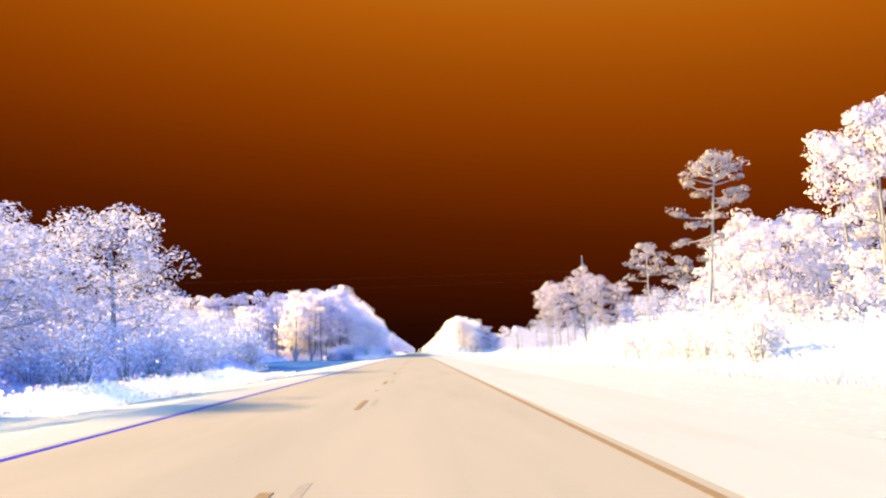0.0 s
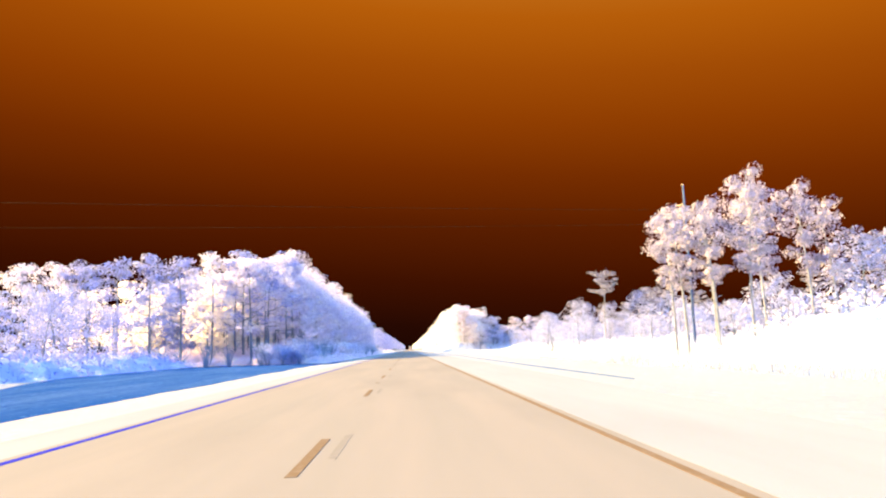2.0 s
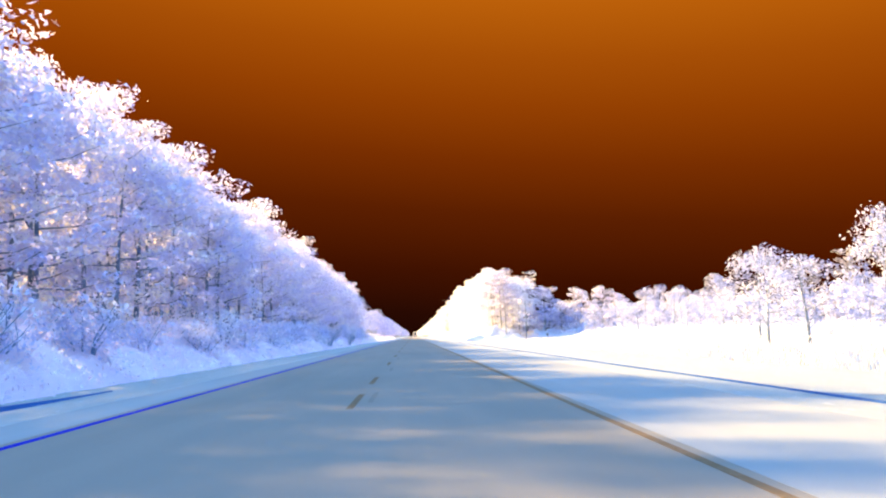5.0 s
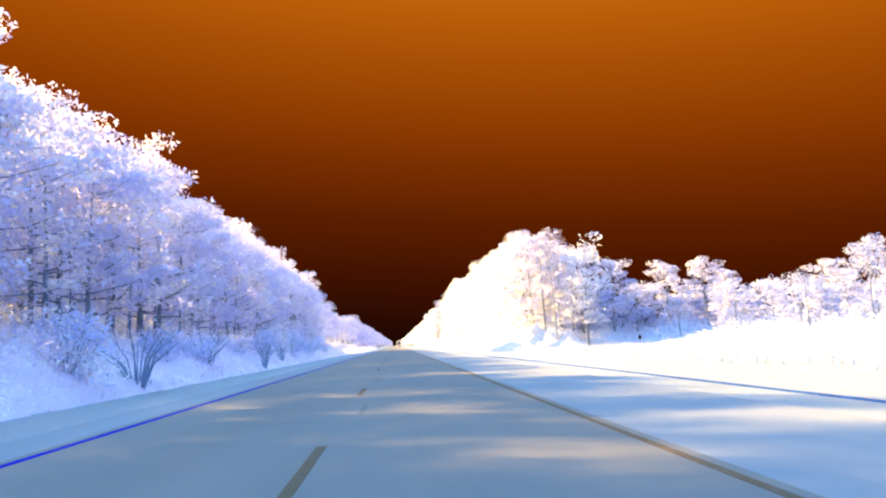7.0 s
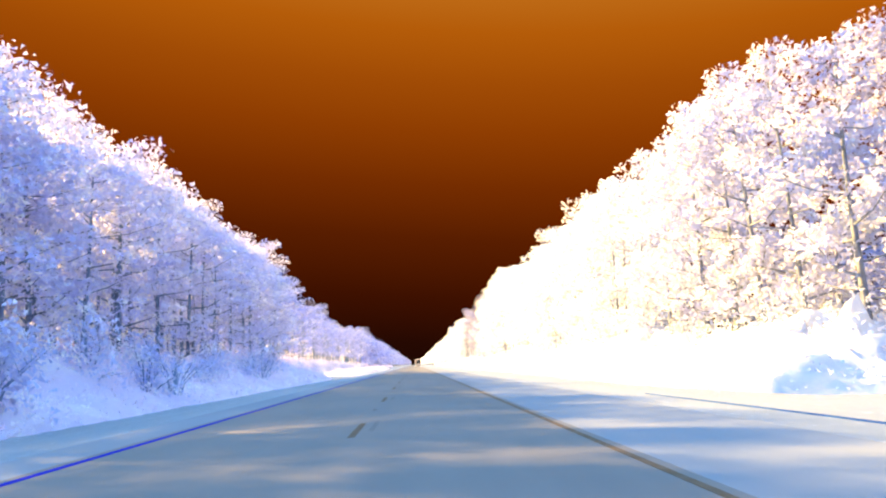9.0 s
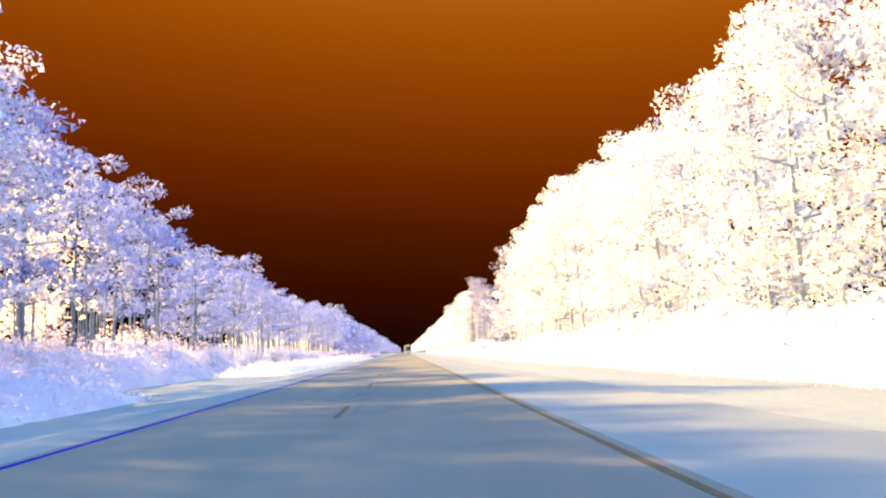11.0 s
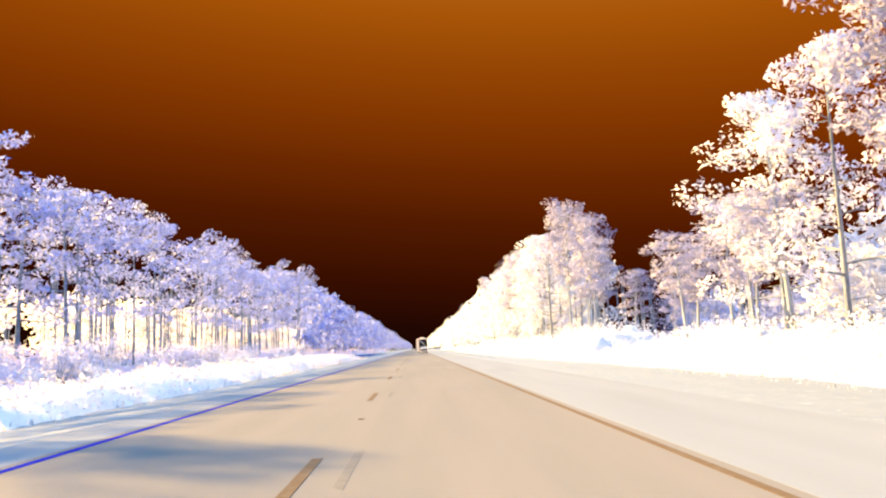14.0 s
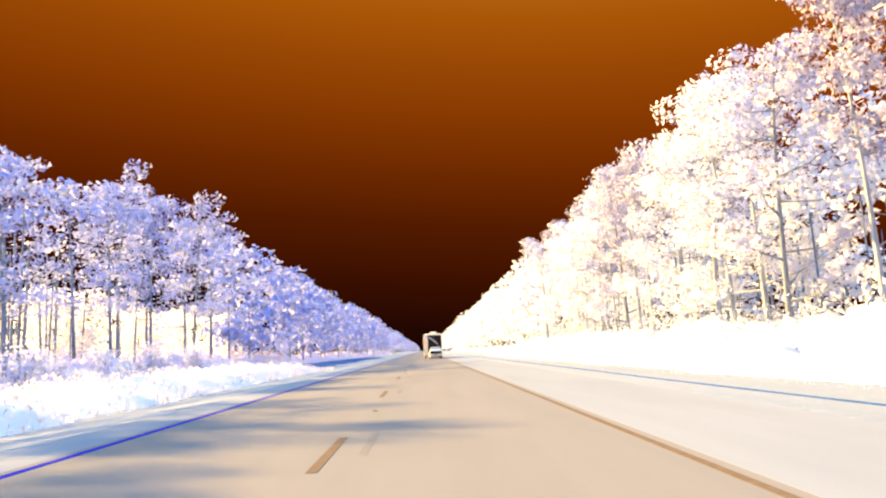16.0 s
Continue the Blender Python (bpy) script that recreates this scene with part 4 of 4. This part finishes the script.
def build_pole(x, y, h, heading):
    root = new("utility_pole")
    verts, faces = [], []
    tube(verts, faces, [(0, 0, -1.2), (0, 0, 0), (0.02, 0, h * 0.5), (0, 0, h)], [0.20, 0.20, 0.17, 0.12], 12)
    mesh_object("shaft", verts, faces, M_POLE, root, smooth=True)
    for z, side in ((h - 2.6, -1), (h - 3.6, 1), (h - 5.0, -1)):
        arm = part("crossarm", box_bm(1.5, 0.09, 0.10, (side * 0.82, 0, z), 0.02), M_ARM, root, "pale wooden crossarm")
        verts, faces = [], []
        tube(verts, faces, [(side * 1.5, 0, z + 0.07), (side * 1.5, 0, z + 0.14), (side * 1.5, 0, z + 0.20), (side * 1.5, 0, z + 0.30)], [0.05, 0.09, 0.06, 0.04], 8)
        ins = mesh_object("insulator", verts, faces, M_ARM, root)
        verts, faces = [], []
        tube(verts, faces, [(side * 0.14, 0, z - 0.8), (side * 1.1, 0, z - 0.06)], [0.025, 0.025], 5)
        mesh_object("brace", verts, faces, M_ARM, root)
    cap = part("pole_cap", box_bm(0.2, 0.2, 0.1, (0, 0, h + 0.03), 0.03), M_ARM, root, "pale metal cap")
    root.location, root.rotation_euler = (x, y, ground_z(x)), (0, 0, heading)
    tagged(root, "tall dark blue utility pole with pale crossarms", "utility pole")


build_pole(36.9, 166.0, 22.3, math.atan2(-1.0, 0.4))


def build_wire(a, b, sag):
    a, b = Vector(a), Vector(b)
    verts, faces = [], []
    pts = []
    for i in range(41):
        s = i / 40
        p = a.lerp(b, s)
        p.z -= 4 * sag * s * (1 - s)
        pts.append(p)
    tube(verts, faces, pts, [0.017] * 41, 5)
    ob = mesh_object("overhead_wire", verts, faces, M_WIRE)
    tagged(ob, "thin dark overhead wire sagging across the highway", "wire", "overhead wires")


build_wire((36.6, 166.6, 18.5), (-95, 94.7, 10.4), 0.4)
build_wire((37.2, 168.6, 16.9), (-95, 97.5, 8.9), 0.5)


# ---------------------------------------------------------------- marker post on the outer verge
def build_marker(x, y):
    root = new("marker_post")
    part("post", box_bm(0.06, 0.05, 1.7, (0, 0, 0.75), 0.01), M_POLE, root)
    part("plate", box_bm(0.34, 0.03, 0.48, (0, -0.045, 1.22), 0.012), M_WIRE, root, "small black plate")
    root.location = (x, y, ground_z(x))
    tagged(root, "thin dark marker post with a small black plate", "marker post")


build_marker(28.65, 336.7)
stake = new("stake")
part("post", box_bm(0.07, 0.05, 0.95, (0, 0, 0.35), 0.01), M_POLE, stake)
part("cap", box_bm(0.09, 0.07, 0.05, (0, 0, 0.84), 0.01), M_WIRE, stake)
stake.location = (32.8, 336.9, ground_z(32.8))
tagged(stake, "short dark stake in the outer verge", "stake")
box = new("ground_box")
part("body", box_bm(0.42, 0.3, 0.55, (0, 0, 0.22), 0.03), M_WIRE, box)
part("lid", box_bm(0.46, 0.34, 0.05, (0, 0, 0.52), 0.015), M_POLE, box)
box.location = (26.5, 211.0, ground_z(26.5))
tagged(box, "small black utility box among the white weeds", "utility box")


# ---------------------------------------------------------------- motorhome with a towed car
M_RV = plain_material("pale_vehicle_paint", (0.86, 0.74, 0.58), 0.4)
M_RVDARK = plain_material("black_vehicle_paint", (0.008, 0.009, 0.013), 0.6, 0.0, 0.08)
M_SWOOSH = plain_material("grey_stripe_paint", (0.26, 0.26, 0.28), 0.5)
M_TYRE = plain_material("pale_rubber", (0.55, 0.55, 0.58), 0.9)
M_RIM = plain_material("dark_rim_metal", (0.12, 0.12, 0.14), 0.4, 0.6)
M_LAMP = plain_material("cyan_lamp_lens", (0.10, 0.55, 0.60), 0.25)
M_PANE = plain_material("pale_tinted_window", (0.30, 0.34, 0.40), 0.12)


def lathe(name, profile_points, mat, parent, at, label="", sides=20):
    """A wheel part turned round the x axis from rows of (x, radius)."""
    verts, faces = [], []
    for x, r in profile_points:
        for k in range(sides):
            a = 2 * math.pi * k / sides
            verts.append((at[0] + x, at[1] + r * math.cos(a), at[2] + r * math.sin(a)))
    for i in range(len(profile_points) - 1):
        for k in range(sides):
            a, b = i * sides + k, i * sides + (k + 1) % sides
            faces.append((a, b, b + sides, a + sides))
    faces.append(tuple(range(sides)))
    faces.append(tuple(range((len(profile_points) - 1) * sides, len(profile_points) * sides)))
    return mesh_object(name, verts, faces, mat, parent, label)


def wheel(parent, at, r, w):
    tyre = lathe("tyre", [(-w / 2, 0.8 * r), (-w / 2 + 0.03, 0.97 * r), (0, r), (w / 2 - 0.03, 0.97 * r), (w / 2, 0.8 * r)], M_TYRE, parent, at)
    lathe("rim", [(-w / 2 - 0.01, 0.3 * r), (-w / 2 - 0.012, 0.62 * r), (w / 2 + 0.012, 0.62 * r), (w / 2 + 0.01, 0.3 * r)], M_RIM, tyre, at, "dark metal rim")


def loft(sections):
    """A closed skin through rings of equal length."""
    bm = bmesh.new()
    rings = [[bm.verts.new(p) for p in ring] for ring in sections]
    for a, b in zip(rings, rings[1:]):
        for k in range(len(a)):
            bm.faces.new((a[k], a[(k + 1) % len(a)], b[(k + 1) % len(b)], b[k]))
    bm.faces.new(rings[0][::-1])
    bm.faces.new(rings[-1])
    bmesh.ops.recalc_face_normals(bm, faces=bm.faces)
    return bm


def build_motorhome(x, y):
    root = new("motorhome")
    w = 1.27
    ring = lambda yy, z0, z1, s=1.0: [(-w * s, yy, z0), (w * s, yy, z0), (w * s, yy, z1 - 0.35), (w * s - 0.12, yy, z1 - 0.08), (w * s - 0.35, yy, z1),
                                      (-w * s + 0.35, yy, z1), (-w * s + 0.12, yy, z1 - 0.08), (-w * s, yy, z1 - 0.35)]
    bm = loft([ring(0.0, 0.55, 3.35, 0.985), ring(0.12, 0.5, 3.4), ring(8.6, 0.5, 3.4), ring(9.6, 0.5, 3.2), ring(10.2, 0.55, 2.2, 0.97), ring(10.35, 0.6, 1.5, 0.94)])
    part("body", bm, M_RV, root)
    part("rear_panel", box_bm(1.9, 0.05, 2.35, (0.27, -0.035, 2.0), 0.02), M_RVDARK, root, "glossy black rear wall")
    # curved stripe over the rear wall
    verts, faces = [], []
    n = 14
    for i in range(n + 1):
        s = i / n
        cx, cz = -0.95 + 1.85 * s, 3.0 - 1.35 * s ** 1.6
        wd = 0.05 + 0.13 * math.sin(math.pi * s)
        verts += [(cx, -0.066, cz + wd), (cx, -0.066, cz - wd)]
    for i in range(n):
        faces.append((2 * i, 2 * i + 1, 2 * i + 3, 2 * i + 2))
    mesh_object("stripe", verts, faces, M_SWOOSH, root, "sweeping grey stripe")
    part("rear_window", box_bm(1.1, 0.03, 0.42, (0.25, -0.068, 1.62), 0.015), M_RVDARK, root, "black rear window")
    part("bumper", box_bm(2.4, 0.16, 0.28, (0, -0.06, 0.62), 0.05), M_RV, root)
    for sx in (-1.0, 1.0):
        part("tail_lamp", box_bm(0.16, 0.04, 0.42, (sx * 1.14, -0.03, 1.1), 0.015), M_LAMP, root, "cyan tail lamp")
        part("side_window", box_bm(0.03, 1.6, 0.7, (sx * 1.275, 4.0, 2.3), 0.01), M_PANE, root)
        part("mirror", box_bm(0.2, 0.12, 0.36, (sx * 1.42, 9.7, 2.0), 0.04), M_RVDARK, root)
        for yy in (2.4, 8.8):
            wheel(root, (sx * 1.08, yy, 0.48), 0.48, 0.28)
    part("air_conditioner", box_bm(0.75, 1.0, 0.30, (0.15, 1.6, 3.53), 0.08), M_RV, root, "pale roof air conditioner")
    part("air_conditioner", box_bm(0.75, 1.0, 0.30, (0.0, 6.2, 3.53), 0.08), M_RV, root, "pale roof air conditioner")
    part("windscreen", box_bm(2.0, 0.03, 0.9, (0, 10.02, 2.35), 0.01), M_PANE, root)
    root.location = (x, y, 0.0)
    tagged(root, "large motorhome with a black rear wall and pale sides", "motorhome")


def build_car(x, y):
    root = new("towed_car")
    def ring(yy, hw, z0, zb, zt, top):
        return [(-hw, yy, z0), (hw, yy, z0), (hw, yy, zb), (top, yy, zt), (-top, yy, zt), (-hw, yy, zb)]
    bm = loft([ring(0.0, 0.78, 0.34, 0.86, 0.92, 0.74), ring(0.10, 0.84, 0.28, 0.95, 1.02, 0.78), ring(0.55, 0.87, 0.25, 0.96, 1.48, 0.62), ring(2.3, 0.87, 0.24, 0.95, 1.52, 0.62),
               ring(3.1, 0.86, 0.24, 0.92, 0.98, 0.76), ring(4.0, 0.82, 0.27, 0.76, 0.80, 0.70), ring(4.2, 0.74, 0.34, 0.66, 0.70, 0.62)])
    part("body", bm, M_RV, root)
    glass = bmesh.new()
    pts = [(-0.78, 0.105, 1.0), (0.78, 0.105, 1.0), (0.60, 0.50, 1.42), (-0.60, 0.50, 1.42)]
    vs = [glass.verts.new((p[0], p[1] - 0.012, p[2])) for p in pts] + [glass.verts.new((p[0], p[1] + 0.02, p[2])) for p in pts]
    for q in ((0, 1, 2, 3), (7, 6, 5, 4), (4, 5, 1, 0), (5, 6, 2, 1), (6, 7, 3, 2), (7, 4, 0, 3)):
        glass.faces.new([vs[k] for k in q])
    part("rear_window", glass, M_RVDARK, root, "wide black rear window")
    part("tailgate", box_bm(1.5, 0.06, 0.30, (0, -0.02, 0.84), 0.03), M_RVDARK, root, "black tailgate panel")
    part("bumper", box_bm(1.62, 0.12, 0.2, (0, 0.0, 0.45), 0.04), M_RV, root, "pale bumper")
    part("roof", box_bm(1.18, 1.7, 0.04, (0, 1.42, 1.515), 0.015), M_RV, root, "pale roof")
    part("number_plate", box_bm(0.32, 0.02, 0.14, (0, -0.075, 0.60), 0.005), M_RIM, root, "plain grey plate")
    for sx in (-1.0, 1.0):
        part("tail_lamp", box_bm(0.2, 0.05, 0.2, (sx * 0.66, 0.0, 0.80), 0.02), M_LAMP, root, "cyan tail lamp")
        for yy in (0.85, 3.3):
            wheel(root, (sx * 0.76, yy, 0.32), 0.32, 0.2)
    part("tow_bar", box_bm(0.08, 1.3, 0.06, (0, 4.75, 0.42), 0.015), M_RIM, root, "dark tow bar")
    root.location = (x, y, 0.0)
    tagged(root, "small pale car with a wide black rear window, towed", "car")


build_motorhome(0.45, 672.0)
build_car(0.75, 666.6)
